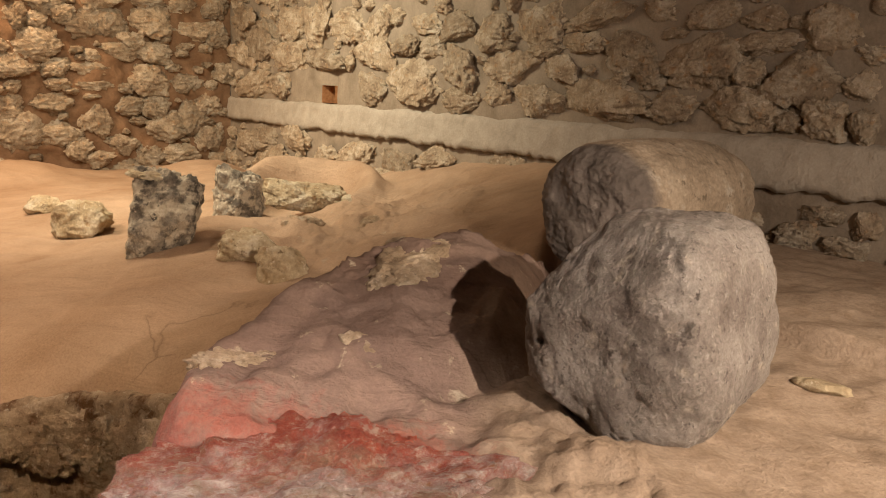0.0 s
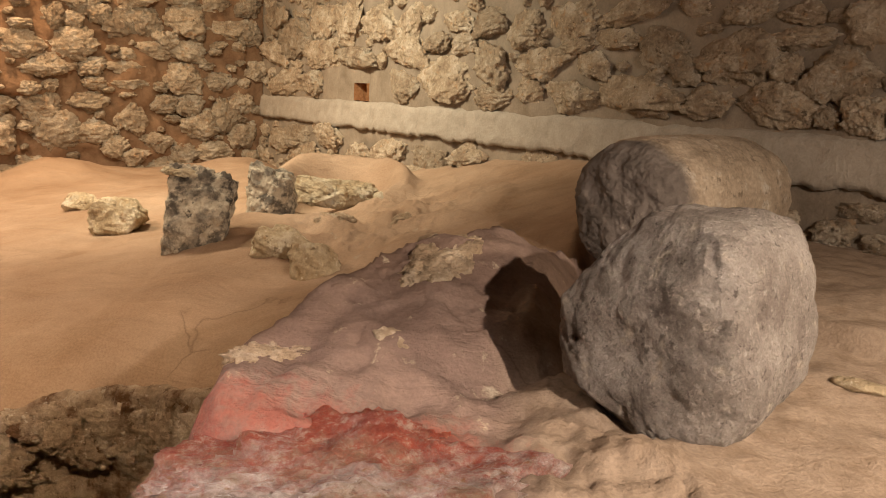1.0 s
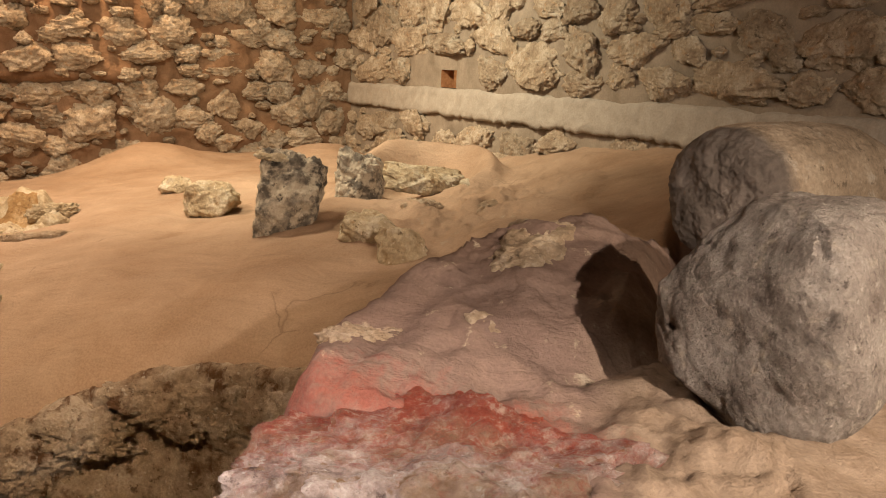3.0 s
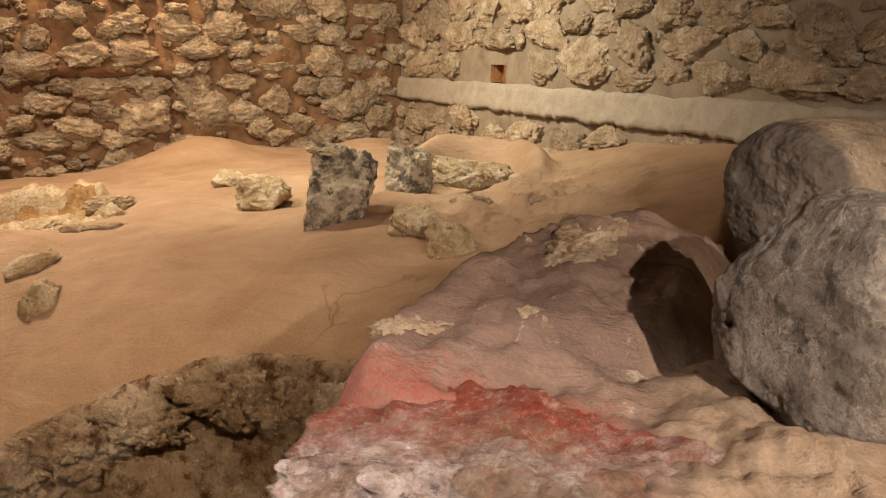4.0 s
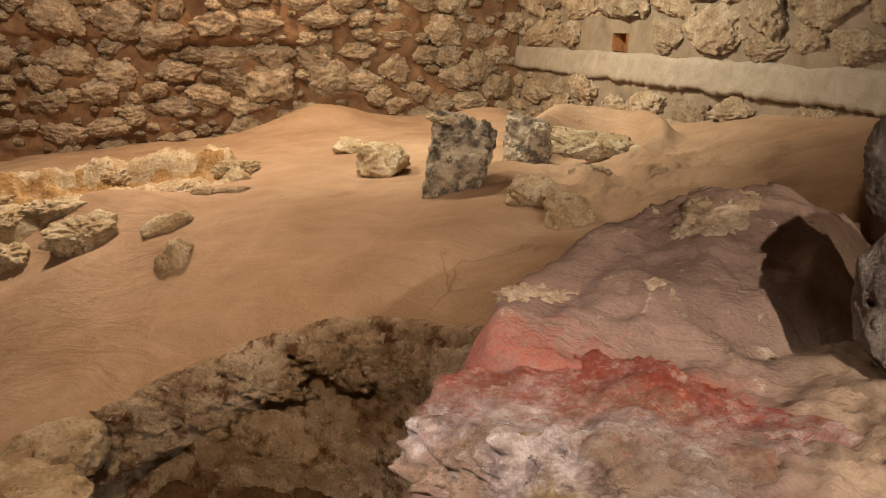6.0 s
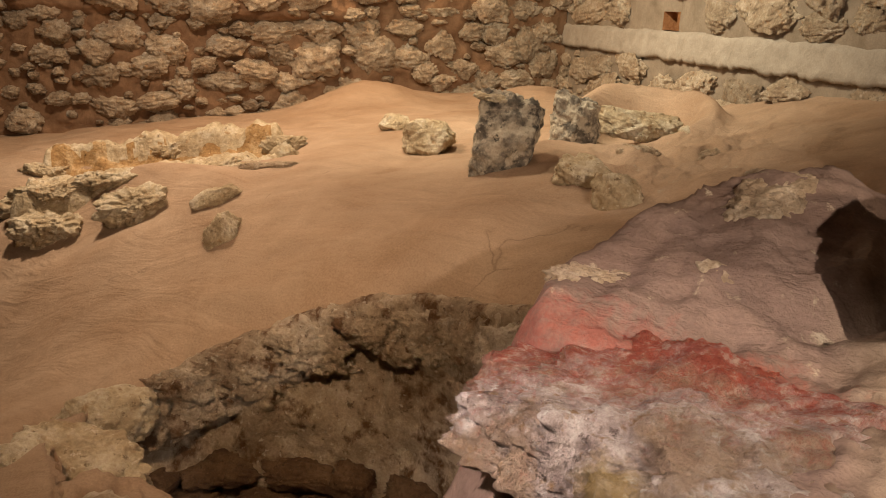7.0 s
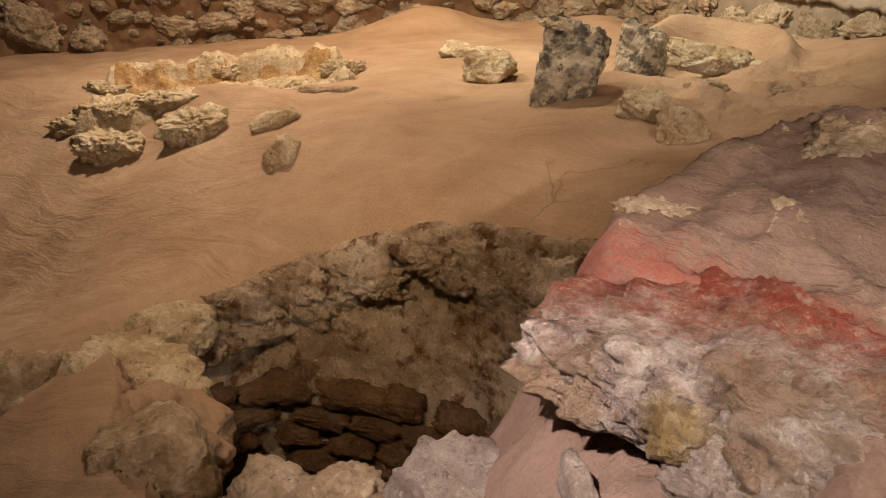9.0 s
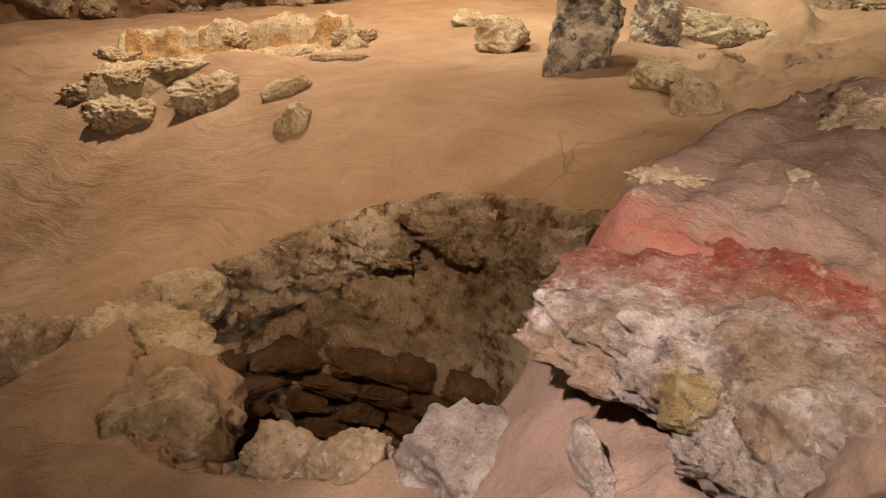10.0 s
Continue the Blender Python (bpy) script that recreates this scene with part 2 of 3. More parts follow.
# ------------------------------------------------------------------ helpers
def mesh_object(name, verts, faces, mat, parent=None, smooth=True):
    me = bpy.data.meshes.new(name)
    me.from_pydata(verts, [], faces)
    me.materials.append(mat)
    me.polygons.foreach_set("use_smooth", [smooth] * len(me.polygons))
    me.update()
    ob = new(name, me)
    if parent:
        ob.parent = parent
    return ob


def part(name, bm, mat, parent=None, label="", smooth=True):
    me = bpy.data.meshes.new(name)
    bm.to_mesh(me)
    bm.free()
    me.materials.append(mat)
    me.polygons.foreach_set("use_smooth", [smooth] * len(me.polygons))
    ob = new(name, me)
    if parent:
        ob.parent = parent
    if label:
        tagged(ob, label)
    return ob


def sstep(v):
    v = np.clip(v, 0, 1)
    return v * v * (3 - 2 * v)


def fbm(p, octaves=5, seed=0.0):
    return noise.fractal(Vector(p) + Vector((seed, seed * 1.7, seed * 0.6)), 0.9, 2.1, octaves)


def rock_bm(seed, size, sub=4, rough=0.18, facets=7, fine=0.05, square=3.0, crag=0.0):
    """A lump of rock: a rounded block cut by a few planes, then broken up by noise."""
    rng = random.Random(seed)
    mean = (size[0] * size[1] * size[2]) ** (1 / 3)
    bm = bmesh.new()
    bmesh.ops.create_icosphere(bm, subdivisions=sub, radius=1)
    cuts = [(Vector((rng.gauss(0, 1), rng.gauss(0, 1), rng.gauss(0, 1))).normalized(), rng.uniform(0.72, 0.95)) for _ in range(facets)]
    for v in bm.verts:
        d = v.co.normalized()
        r = (abs(d.x) ** square + abs(d.y) ** square + abs(d.z) ** square) ** (-1 / square)
        p = d * r
        for n, k in cuts:
            over = p.dot(n) - k
            if over > 0:
                p -= n * over * 0.9
        q = Vector((p.x * size[0], p.y * size[1], p.z * size[2])) / mean
        p *= 1 + rough * fbm(q * 1.3, 4, seed) + fine * fbm(q * 4.5, 6, seed + 9) + fine * 0.8 * (0.3 - abs(noise.noise(q * 2.6 + Vector((seed, 0, 3)))))
        if crag:
            p *= 1 + crag * (0.5 - abs(noise.noise(q * 9 + Vector((seed, 2, 0))))) + 0.6 * crag * fbm(q * 17, 4, seed + 3)
        v.co = Vector((p.x * size[0] / 2, p.y * size[1] / 2, p.z * size[2] / 2))
    return bm


def rock(name, seed, at, size, turn=(0, 0, 0), mat=ROCK, label="", category="rock", group="", **k):
    ob = part(name, rock_bm(seed, size, **k), mat)
    ob.matrix_world = pose(*at, *turn)
    return tagged(ob, label, category, group)


# ------------------------------------------------------------------ ground
def edge_x(y):
    return np.interp(y, [0.5, 0.9, 1.15, 1.35, 1.52, 1.65, 1.77, 1.93, 2.06, 2.15, 2.21, 2.27, 2.46, 2.69, 3.0, 3.4, 3.8],
                     [-0.14, -0.36, -0.44, -0.51, -0.565, -0.54, -0.48, -0.415, -0.33, -0.275, -0.21, -0.13, -0.03, 0.22, 0.36, 0.45, 0.6])


def bump2(x, y, cx, cy, rx, ry=None):
    return np.exp(-((x - cx) / rx) ** 2 - ((y - cy) / (ry or rx)) ** 2)


def soft(v, k=0.12):
    return k * np.logaddexp(0, v / k)


def mud_level(x, y):
    a = 0.63 + 0.10 * (x + 1.5) + 0.06 * (y - 4)
    start = 3.3 + 0.35 * np.clip(-x - 1.5, 0, 2.5)
    a = a - 0.6 * soft(start - y)
    a += 0.20 * bump2(x, y, -3.55, 6.95, 0.5) + 0.14 * bump2(x, y, -1.95, 7.3, 0.45) + 0.10 * bump2(x, y, -1.2, 4.4, 0.5, 0.4)
    a += 0.08 * bump2(x, y, -2.5, 5.5, 0.6)
    # mud basin beside the dark stones
    d = np.hypot((x + 0.84) / 0.36, (y - 5.10) / 0.42)
    a += (0.15 + 0.15 * np.clip((y - 5.05) / 0.4, -1.1, 1)) * np.exp(-((d - 1.15) / 0.30) ** 2) - 0.09 * sstep((1.0 - d) / 0.5)
    a += 0.07 * bump2(x, y, -0.45, 5.0, 0.3, 0.5)
    # lower ground along the foot of the wall with the band
    a -= 0.17 * np.exp(-((3.016 - 0.821 * x - 0.571 * y) / 0.42) ** 2)
    # gully under the edge of the ridge
    a -= 0.22 * bump2(x, y, -0.30, 3.75, 0.16, 0.35)
    a -= 0.12 * bump2(x, y, -0.58, 3.66, 0.24, 0.22)
    # heap of earth at the foot of the wall behind the ledge
    a += 0.07 * bump2(x, y, -3.7, 4.10, 0.7, 0.18)
    a += 0.26 * bump2(x, y, 0.42, 4.15, 0.34, 0.35)
    # hollow for the stone basin
    u = ((x + 3.80) * 0.86 + (y - 4.53) * 0.51) / 0.80
    v = (-(x + 3.80) * 0.51 + (y - 4.53) * 0.86) / 0.30
    a -= 0.16 * np.exp(-(u ** 4 + v ** 4))
    # scooped mud under the two rocks before it
    a -= 0.07 * bump2(x, y, -3.78, 3.62, 0.3, 0.16) + 0.05 * bump2(x, y, -3.4, 3.75, 0.3, 0.15)
    b = 0.23 + 0.35 * (x + 1.5) + 0.1 * (y - 2.2) + 0.06 * bump2(x, y, -2.1, 1.85, 0.4, 0.35)
    return b + soft(a - b, 0.06)


def bank_foot(y):
    """Where the mud bank behind the red rock meets the floor of the ledge."""
    return np.interp(y, [1.30, 1.50, 1.56, 1.63, 1.77, 1.84, 2.0, 2.3, 2.7, 3.4], [-0.60, -0.32, -0.17, 0.0, 0.124, 0.215, 0.27, 0.34, 0.40, 0.42])


def ledge_level(x, y):
    floor = 0.895 + 0.02 * (y - 1.5)
    floor = floor + 0.055 * sstep(((x - 0.85) * 0.77 + (y - 2.10) * 0.64) / 0.035 + 0.5) * sstep((x - 0.55) / 0.1)
    crest = np.interp(y, [1.3, 1.5, 1.65, 1.85, 2.05, 2.15, 2.27, 2.5, 2.75, 3.0], [0.86, 0.93, 0.955, 1.0, 1.05, 1.08, 1.115, 1.115, 1.10, 0.98])
    d = (bank_foot(y) - x) * 0.72
    up = 0.62 * np.clip(d / 0.10, 0, 1) + 0.38 * sstep(d / 0.30)
    u = floor + np.maximum(crest - floor, 0) * up
    u = u - 0.08 * sstep((1.47 - y) / 0.08) * sstep((-0.08 - x) / 0.1)
    # shallow groove along the foot of the bank, deeper behind the roller
    u = u - 0.02 * np.exp(-(d / 0.025) ** 2) * sstep((y - 1.6) / 0.1) - 0.10 * np.exp(-((d + 0.03) / 0.06) ** 2) * sstep((y - 1.95) / 0.25) * sstep((3.2 - y) / 0.3)
    u = u - 0.08 * sstep((1.28 - y) / 0.2) * sstep((0.02 - x) / 0.2)
    return u - 0.06 * sstep((1.02 - y) / 0.3) * sstep((0.25 - x) / 0.3)


def ground_level(x, y):
    width = np.interp(y, [1.2, 1.7], [0.42, 0.09])
    m = sstep((x - edge_x(y)) / width + 0.5)
    m = m * sstep((4.2 - y) / 0.5)
    low = mud_level(x, y) - 0.15 * np.exp(-((pit_radius(x, y) - 1.02) / 0.13) ** 2) * sstep((y - 2.2) / 0.4)
    return low * (1 - m) + ledge_level(x, y) * m, m


PIT = (-1.40, 2.12, 0.90, 0.83)


def pit_k(a):
    """Reach of the pit's outline at the angle a: a circle pressed in at its near left."""
    d = (a - math.radians(222) + math.pi) % (2 * math.pi) - math.pi
    e = (a - math.radians(298) + math.pi) % (2 * math.pi) - math.pi
    g = (a - math.radians(143) + math.pi) % (2 * math.pi) - math.pi
    return 1.0 - 0.24 * np.exp(-(d / 0.55) ** 2) + 0.17 * np.exp(-(g / 0.42) ** 2) + 0.15 * np.exp(-(e / 0.5) ** 2)


def pit_radius(x, y):
    u, v = (x - PIT[0]) / PIT[2], (y - PIT[1]) / PIT[3]
    return np.hypot(u, v) / pit_k(np.arctan2(v, u))


def spaced(a, b, fine, grow):
    out = [a]
    while out[-1] < b:
        out.append(out[-1] + fine + grow * abs(out[-1]))
    return np.array(out)


def build_ground():
    ys = np.concatenate([np.linspace(-2.6, 0.2, 15), spaced(0.25, 9.4, 0.008, 0.005)])
    right = spaced(0, 5.4, 0.009, 0.006)
    left = -spaced(0, 8.4, 0.009, 0.006)[1:][::-1]
    xs = np.concatenate([left, right])
    X, Y = np.meshgrid(xs, ys)
    Z, M = ground_level(X, Y)
    rr = pit_radius(X, Y)
    Z = Z - 5.0 * np.clip(1.06 - rr, 0, 0.2) * sstep((0.3 - (Y - PIT[1]) / PIT[3]) / 0.1) * sstep((-0.40 - X) / 0.16)
    crag = np.clip(M * 1.2, 0, 1) * (X < 0.35) + bump2(X, Y, -0.5, 4.3, 0.5, 0.6)
    flat = np.stack([X, Y, Z, crag], -1).reshape(-1, 4)
    verts = []
    for x, y, z, c in flat.tolist():
        n = 0.035 * noise.fractal(Vector((x * 1.3, y * 1.3, 3)), 0.9, 2.0, 4) + 0.007 * noise.fractal(Vector((x * 8, y * 8, 1)), 0.8, 2.0, 3)
        n += 0.030 * min(c, 1) * noise.fractal(Vector((x * 7, y * 7, 5)), 0.7, 2.1, 5)
        rough = math.exp(-((x + 0.5) / 0.42) ** 2 - ((y - 4.3) / 0.5) ** 2)
        if rough > 0.02:
            n += 0.07 * rough * (noise.fractal(Vector((x * 4, y * 4, 9)), 0.7, 2.2, 6) + 0.3)
        verts.append((x, y, z + n))
    w = len(xs)
    rr, near = pit_radius(X, Y), (Y - PIT[1]) / PIT[3] < 0.2
    inside = (rr < np.where(near, 0.96, 1.045)).reshape(-1)
    i0 = np.arange((len(ys) - 1) * w).reshape(len(ys) - 1, w)[:, :-1].reshape(-1)
    keep = ~(inside[i0] & inside[i0 + 1] & inside[i0 + w] & inside[i0 + w + 1])
    i0 = i0[keep]
    faces = np.stack([i0, i0 + 1, i0 + w + 1, i0 + w], -1).tolist()
    ob = mesh_object("ground", verts, faces, MUD)
    zone = ob.data.attributes.new("zone", "FLOAT_VECTOR", "POINT")
    floor = M * sstep((X - 0.02) / 0.12) * sstep((X * 0.75 + 2.2 - Y) / 0.5)
    floor = np.maximum(floor, M * sstep((X - 0.55) / 0.15))
    plum = np.maximum(M, sstep((X + 0.95) / 0.4) * sstep((1.9 - Y) / 0.4))
    bare = np.clip(M * (X < 0.3) * (Y > 1.5) + 1.2 * bump2(X, Y, -0.5, 4.3, 0.45, 0.6), 0, 1)
    zone.data.foreach_set("vector", np.stack([plum, floor, bare], -1).reshape(-1))
    return tagged(ob, "uneven smoothed brown mud ground of the excavation", "ground", kind="structure")


build_ground()

# ------------------------------------------------------------------ walls
CORNER = Vector((-2.09, 8.29, 0))
ALONG_R, ALONG_L = Vector((0.571, -0.821, 0)), Vector((-0.821, -0.571, 0))


def wall_matrix(along):
    """Local x along the wall from the corner, y out of the wall into the room, z up."""
    out = Vector((-along.y, along.x, 0)) if along is ALONG_L else Vector((along.y, -along.x, 0))
    m = Matrix.Identity(4)
    m.col[0], m.col[1], m.col[2], m.col[3] = (*along, 0), (*out, 0), (0, 0, 1, 0), (*CORNER, 1)
    return m
MR, ML = wall_matrix(ALONG_R), wall_matrix(ALONG_L)
R_TOP = [(0.38, 2.06, 0.61, 0.24), (1.41, 2.0, 0.49, 0.22), (1.87, 1.96, 0.41, 0.32), (2.41, 1.96, 0.43, 0.2), (2.81, 1.96, 0.35, 0.19), (3.37, 1.92, 0.35, 0.12), (3.74, 1.91, 0.29, 0.16), (4.07, 1.85, 0.29, 0.17), (4.47, 1.88, 0.36, 0.2), (4.89, 1.91, 0.41, 0.12), (5.29, 1.91, 0.2, 0.1), (5.35, 1.81, 0.2, 0.06), (5.57, 1.88, 0.26, 0.11), (5.83, 1.86, 0.18, 0.08), (6.12, 1.79, 0.22, 0.16), (6.28, 1.71, 0.11, 0.09)]
R_UPPER = [(0.32, 1.79, 0.55, 0.2), (0.84, 1.9, 0.61, 0.28), (1.42, 1.75, 0.49, 0.2), (1.98, 1.73, 0.65, 0.15), (2.78, 1.76, 0.46, 0.21), (3.15, 1.81, 0.28, 0.12), (3.46, 1.8, 0.26, 0.12), (3.76, 1.66, 0.28, 0.22), (4.26, 1.66, 0.37, 0.15), (4.53, 1.76, 0.22, 0.07), (4.63, 1.66, 0.25, 0.13), (4.8, 1.78, 0.3, 0.09), (5.13, 1.73, 0.29, 0.16), (5.54, 1.69, 0.36, 0.22), (5.78, 1.64, 0.14, 0.11), (5.83, 1.76, 0.25, 0.09), (6.0, 1.62, 0.29, 0.17), (6.26, 1.6, 0.12, 0.1)]
R_LOWER = [(0.66, 1.51, 0.67, 0.22), (1.2, 1.52, 0.34, 0.21), (1.69, 1.53, 0.53, 0.22), (2.35, 1.54, 0.39, 0.21), (2.76, 1.51, 0.31, 0.2), (3.3, 1.57, 0.5, 0.23), (3.77, 1.47, 0.32, 0.13), (4.12, 1.52, 0.23, 0.13), (4.47, 1.5, 0.35, 0.15), (4.99, 1.5, 0.53, 0.17), (5.24, 1.63, 0.16, 0.11), (5.39, 1.49, 0.25, 0.13), (5.77, 1.5, 0.35, 0.15), (5.98, 1.46, 0.1, 0.08), (6.14, 1.47, 0.15, 0.13), (6.28, 1.46, 0.1, 0.12)]
R_BASE = [(0.47, 1.0, 0.52, 0.2), (0.86, 1.05, 0.56, 0.17), (0.99, 0.87, 0.85, 0.21), (1.5, 1.1, 0.54, 0.19), (1.72, 0.84, 0.54, 0.18), (2.04, 0.99, 0.38, 0.16), (2.51, 1.06, 0.47, 0.16), (2.92, 0.91, 0.38, 0.12), (3.13, 1.02, 0.4, 0.18), (3.32, 0.85, 0.38, 0.26), (3.56, 1.11, 0.31, 0.14), (3.67, 0.95, 0.25, 0.14), (3.88, 0.92, 0.34, 0.16), (3.94, 1.14, 0.21, 0.17), (4.13, 0.93, 0.26, 0.13), (4.29, 1.1, 0.35, 0.15), (4.55, 1.14, 0.18, 0.11), (6.07, 1.02, 0.15, 0.1), (6.17, 1.12, 0.16, 0.07), (6.28, 1.0, 0.15, 0.08), (6.34, 1.1, 0.1, 0.09)]
L_TOP = [(0.15, 1.96, 0.22, 0.2), (0.15, 2.19, 0.22, 0.16), (0.34, 1.97, 0.37, 0.15), (0.47, 2.19, 0.25, 0.12), (0.72, 2.02, 0.32, 0.23), (0.77, 2.18, 0.25, 0.12), (0.92, 1.83, 0.2, 0.14), (1.08, 1.99, 0.26, 0.21), (1.29, 1.94, 0.3, 0.23), (1.47, 2.02, 0.2, 0.14), (1.62, 2.09, 0.26, 0.14), (1.7, 1.77, 0.38, 0.21), (1.86, 1.97, 0.18, 0.18)]
L_HIGH = [(0.43, 1.49, 0.26, 0.16), (0.72, 1.75, 0.31, 0.15), (0.77, 1.51, 0.31, 0.23), (1.02, 1.76, 0.27, 0.15), (1.2, 1.44, 0.32, 0.1), (1.23, 1.57, 0.3, 0.12), (1.55, 1.57, 0.21, 0.14), (1.73, 1.75, 0.4, 0.2), (1.91, 1.57, 0.33, 0.17), (2.11, 1.74, 0.31, 0.19), (2.45, 1.52, 0.32, 0.2), (2.5, 1.75, 0.29, 0.13), (2.64, 1.7, 0.21, 0.14), (2.83, 1.48, 0.36, 0.21), (3.2, 1.6, 0.19, 0.19), (3.42, 1.68, 0.22, 0.11), (3.61, 1.47, 0.33, 0.24), (3.86, 1.66, 0.25, 0.14), (4.1, 1.49, 0.36, 0.29)]
L_MID = [(0.22, 1.3, 0.2, 0.21), (0.39, 1.18, 0.23, 0.27), (0.6, 1.1, 0.32, 0.22), (0.71, 1.29, 0.27, 0.19), (0.93, 1.27, 0.2, 0.15), (1.22, 1.16, 0.23, 0.21), (1.54, 1.01, 0.26, 0.2), (1.57, 1.28, 0.32, 0.16), (1.83, 1.02, 0.37, 0.28), (1.96, 1.22, 0.33, 0.23), (2.36, 0.98, 0.36, 0.28), (2.36, 1.23, 0.35, 0.2), (2.68, 1.02, 0.24, 0.17), (2.75, 1.19, 0.35, 0.21), (2.9, 0.85, 0.31, 0.2), (3.16, 1.06, 0.33, 0.18), (3.65, 1.0, 0.33, 0.21), (3.81, 0.86, 0.27, 0.21), (4.04, 1.13, 0.36, 0.23)]
L_BASE = [(0.21, 1.0, 0.25, 0.22), (0.49, 0.86, 0.34, 0.16), (0.77, 0.83, 0.23, 0.16), (0.94, 0.72, 0.28, 0.14), (1.0, 0.93, 0.24, 0.16), (1.22, 0.8, 0.24, 0.13), (1.38, 0.9, 0.2, 0.16), (2.63, 0.75, 0.25, 0.15), (3.18, 0.75, 0.35, 0.15), (3.36, 0.89, 0.18, 0.12), (3.53, 0.69, 0.2, 0.16), (3.74, 0.57, 0.32, 0.16), (4.1, 0.51, 0.37, 0.18), (4.21, 0.78, 0.26, 0.22), (4.24, 0.96, 0.22, 0.19)]

def slab(name, m, x0, x1, y0, y1, z0, z1, mat, label, category="wall"):
    bm = bmesh.new()
    bmesh.ops.create_cube(bm, size=1)
    for v in bm.verts:
        v.co = Vector((x0 + (v.co.x + 0.5) * (x1 - x0), y0 + (v.co.y + 0.5) * (y1 - y0), z0 + (v.co.z + 0.5) * (z1 - z0)))
    ob = part(name, bm, mat, smooth=False)
    ob.matrix_world = m
    return tagged(ob, label, category, kind="structure")


def mortar_wall(name, m, length, step, depth, seed, mat, label, hole=None, ledge=None):
    """A thick wall whose face is an uneven sheet of mortar; hole: an opening (x0, x1, z0, z1)."""
    xs = np.arange(-0.0, length + step, step)
    zs = np.arange(0.0, 2.6 + step, step)
    if hole:
        xs = np.unique(np.concatenate([xs[(np.abs(xs - hole[0]) > step * 0.6) & (np.abs(xs - hole[1]) > step * 0.6)], hole[:2]]))
        zs = np.unique(np.concatenate([zs[(np.abs(zs - hole[2]) > step * 0.6) & (np.abs(zs - hole[3]) > step * 0.6)], hole[2:]]))
    verts, faces = [], []
    for z in zs.tolist():
        for x in xs.tolist():
            n = depth * noise.fractal(Vector((x * 3, z * 3, seed)), 0.9, 2.0, 4) + 0.35 * depth * noise.fractal(Vector((x * 14, z * 14, seed + 4)), 0.9, 2.0, 3)
            if ledge:
                n += ledge(x, z)
            verts.append((x, n, z))
    w = len(xs)
    for j in range(len(zs) - 1):
        for i in range(w - 1):
            if hole and hole[0] - 1e-6 <= xs[i] < hole[1] - 1e-6 and hole[2] - 1e-6 <= zs[j] < hole[3] - 1e-6:
                continue
            a = j * w + i
            faces.append((a, a + 1, a + w + 1, a + w))
    k = len(verts)
    x1 = float(xs[-1])
    verts += [(0, -0.35, 0), (x1, -0.35, 0), (x1, -0.35, 2.6), (0, -0.35, 2.6), (0, -0.05, 2.6), (x1, -0.05, 2.6), (x1, -0.05, 3.3), (0, -0.05, 3.3), (0, -0.35, 3.3), (x1, -0.35, 3.3)]
    faces += [(k, k + 1, k + 9, k + 8), (k + 4, k + 5, k + 6, k + 7), (k + 7, k + 6, k + 9, k + 8)]
    ob = mesh_object(name, verts, faces, mat)
    ob.matrix_world = m
    return tagged(ob, label, "wall", kind="structure")


def overhang(x, z):
    """The upper part of the wall stands forward along part of its length."""
    return 0.07 * float(sstep((z - 1.30) / 0.03)) * float(sstep((x - 1.6) / 0.5))


HOLE = (1.96, 2.17, 1.40, 1.53)
wall_r = mortar_wall("wall_right", MR, 13.2, 0.035, 0.018, 2.0, MORTAR, "rubble stone wall in pale lime mortar with a concrete band", HOLE)
wall_l = mortar_wall("wall_left", ML, 8.4, 0.03, 0.055, 7.0, BROWN_MORTAR, "rubble stone wall in brown earth mortar",
                     ledge=overhang)

# small square niche in the wall above the band
bm = bmesh.new()
bmesh.ops.create_cube(bm, size=1)
bm.faces.ensure_lookup_table()
bmesh.ops.delete(bm, geom=[f for f in bm.faces if f.normal.y > 0.9], context="FACES")
for v in bm.verts:
    v.co = Vector((HOLE[0] + (v.co.x + 0.5) * (HOLE[1] - HOLE[0]), -0.16 + (v.co.y + 0.5) * 0.17, HOLE[2] + (v.co.z + 0.5) * (HOLE[3] - HOLE[2])))
part("niche", bm, NICHE, wall_r, "small square niche with orange brick inside", smooth=False)


def concrete_band():
    """A beam of concrete with a ragged lower edge."""
    verts, faces, rows = [], [], 9
    xs = np.arange(0.0, 8.4, 0.02)
    for x in xs.tolist():
        low = 1.190 + 0.012 * noise.fractal(Vector((x * 22, 1, 8)), 0.7, 2.1, 4) + 0.022 * noise.fractal(Vector((x * 4, 0, 8)), 0.8, 2.1, 5) + 0.02 * noise.noise(Vector((x * 1.1, 3, 0)))
        top = 1.395 + 0.012 * noise.fractal(Vector((x * 3, 5, 8)), 0.8, 2.1, 4)
        verts.append((x, -0.03, low + 0.015))
        for j in range(rows):
            f = j / (rows - 1)
            n = 0.006 * noise.fractal(Vector((x * 6, f * 2, 4)), 0.8, 2.1, 4)
            verts.append((x, 0.046 - 0.026 * f + n - (0.012 if j == 0 else 0) - (0.022 if j == rows - 1 else 0), low + (top - low) * f))
        verts.append((x, -0.03, top))
    w = rows + 2
    for i in range(len(xs) - 1):
        for j in range(w - 1):
            a = i * w + j
            faces.append((a, a + w, a + w + 1, a + 1))
    ob = mesh_object("concrete_band", verts, faces, CONCRETE)
    ob.matrix_world = MR
    return tagged(ob, "rough pale concrete band with a ragged lower edge", "trim", kind="structure")


concrete_band()


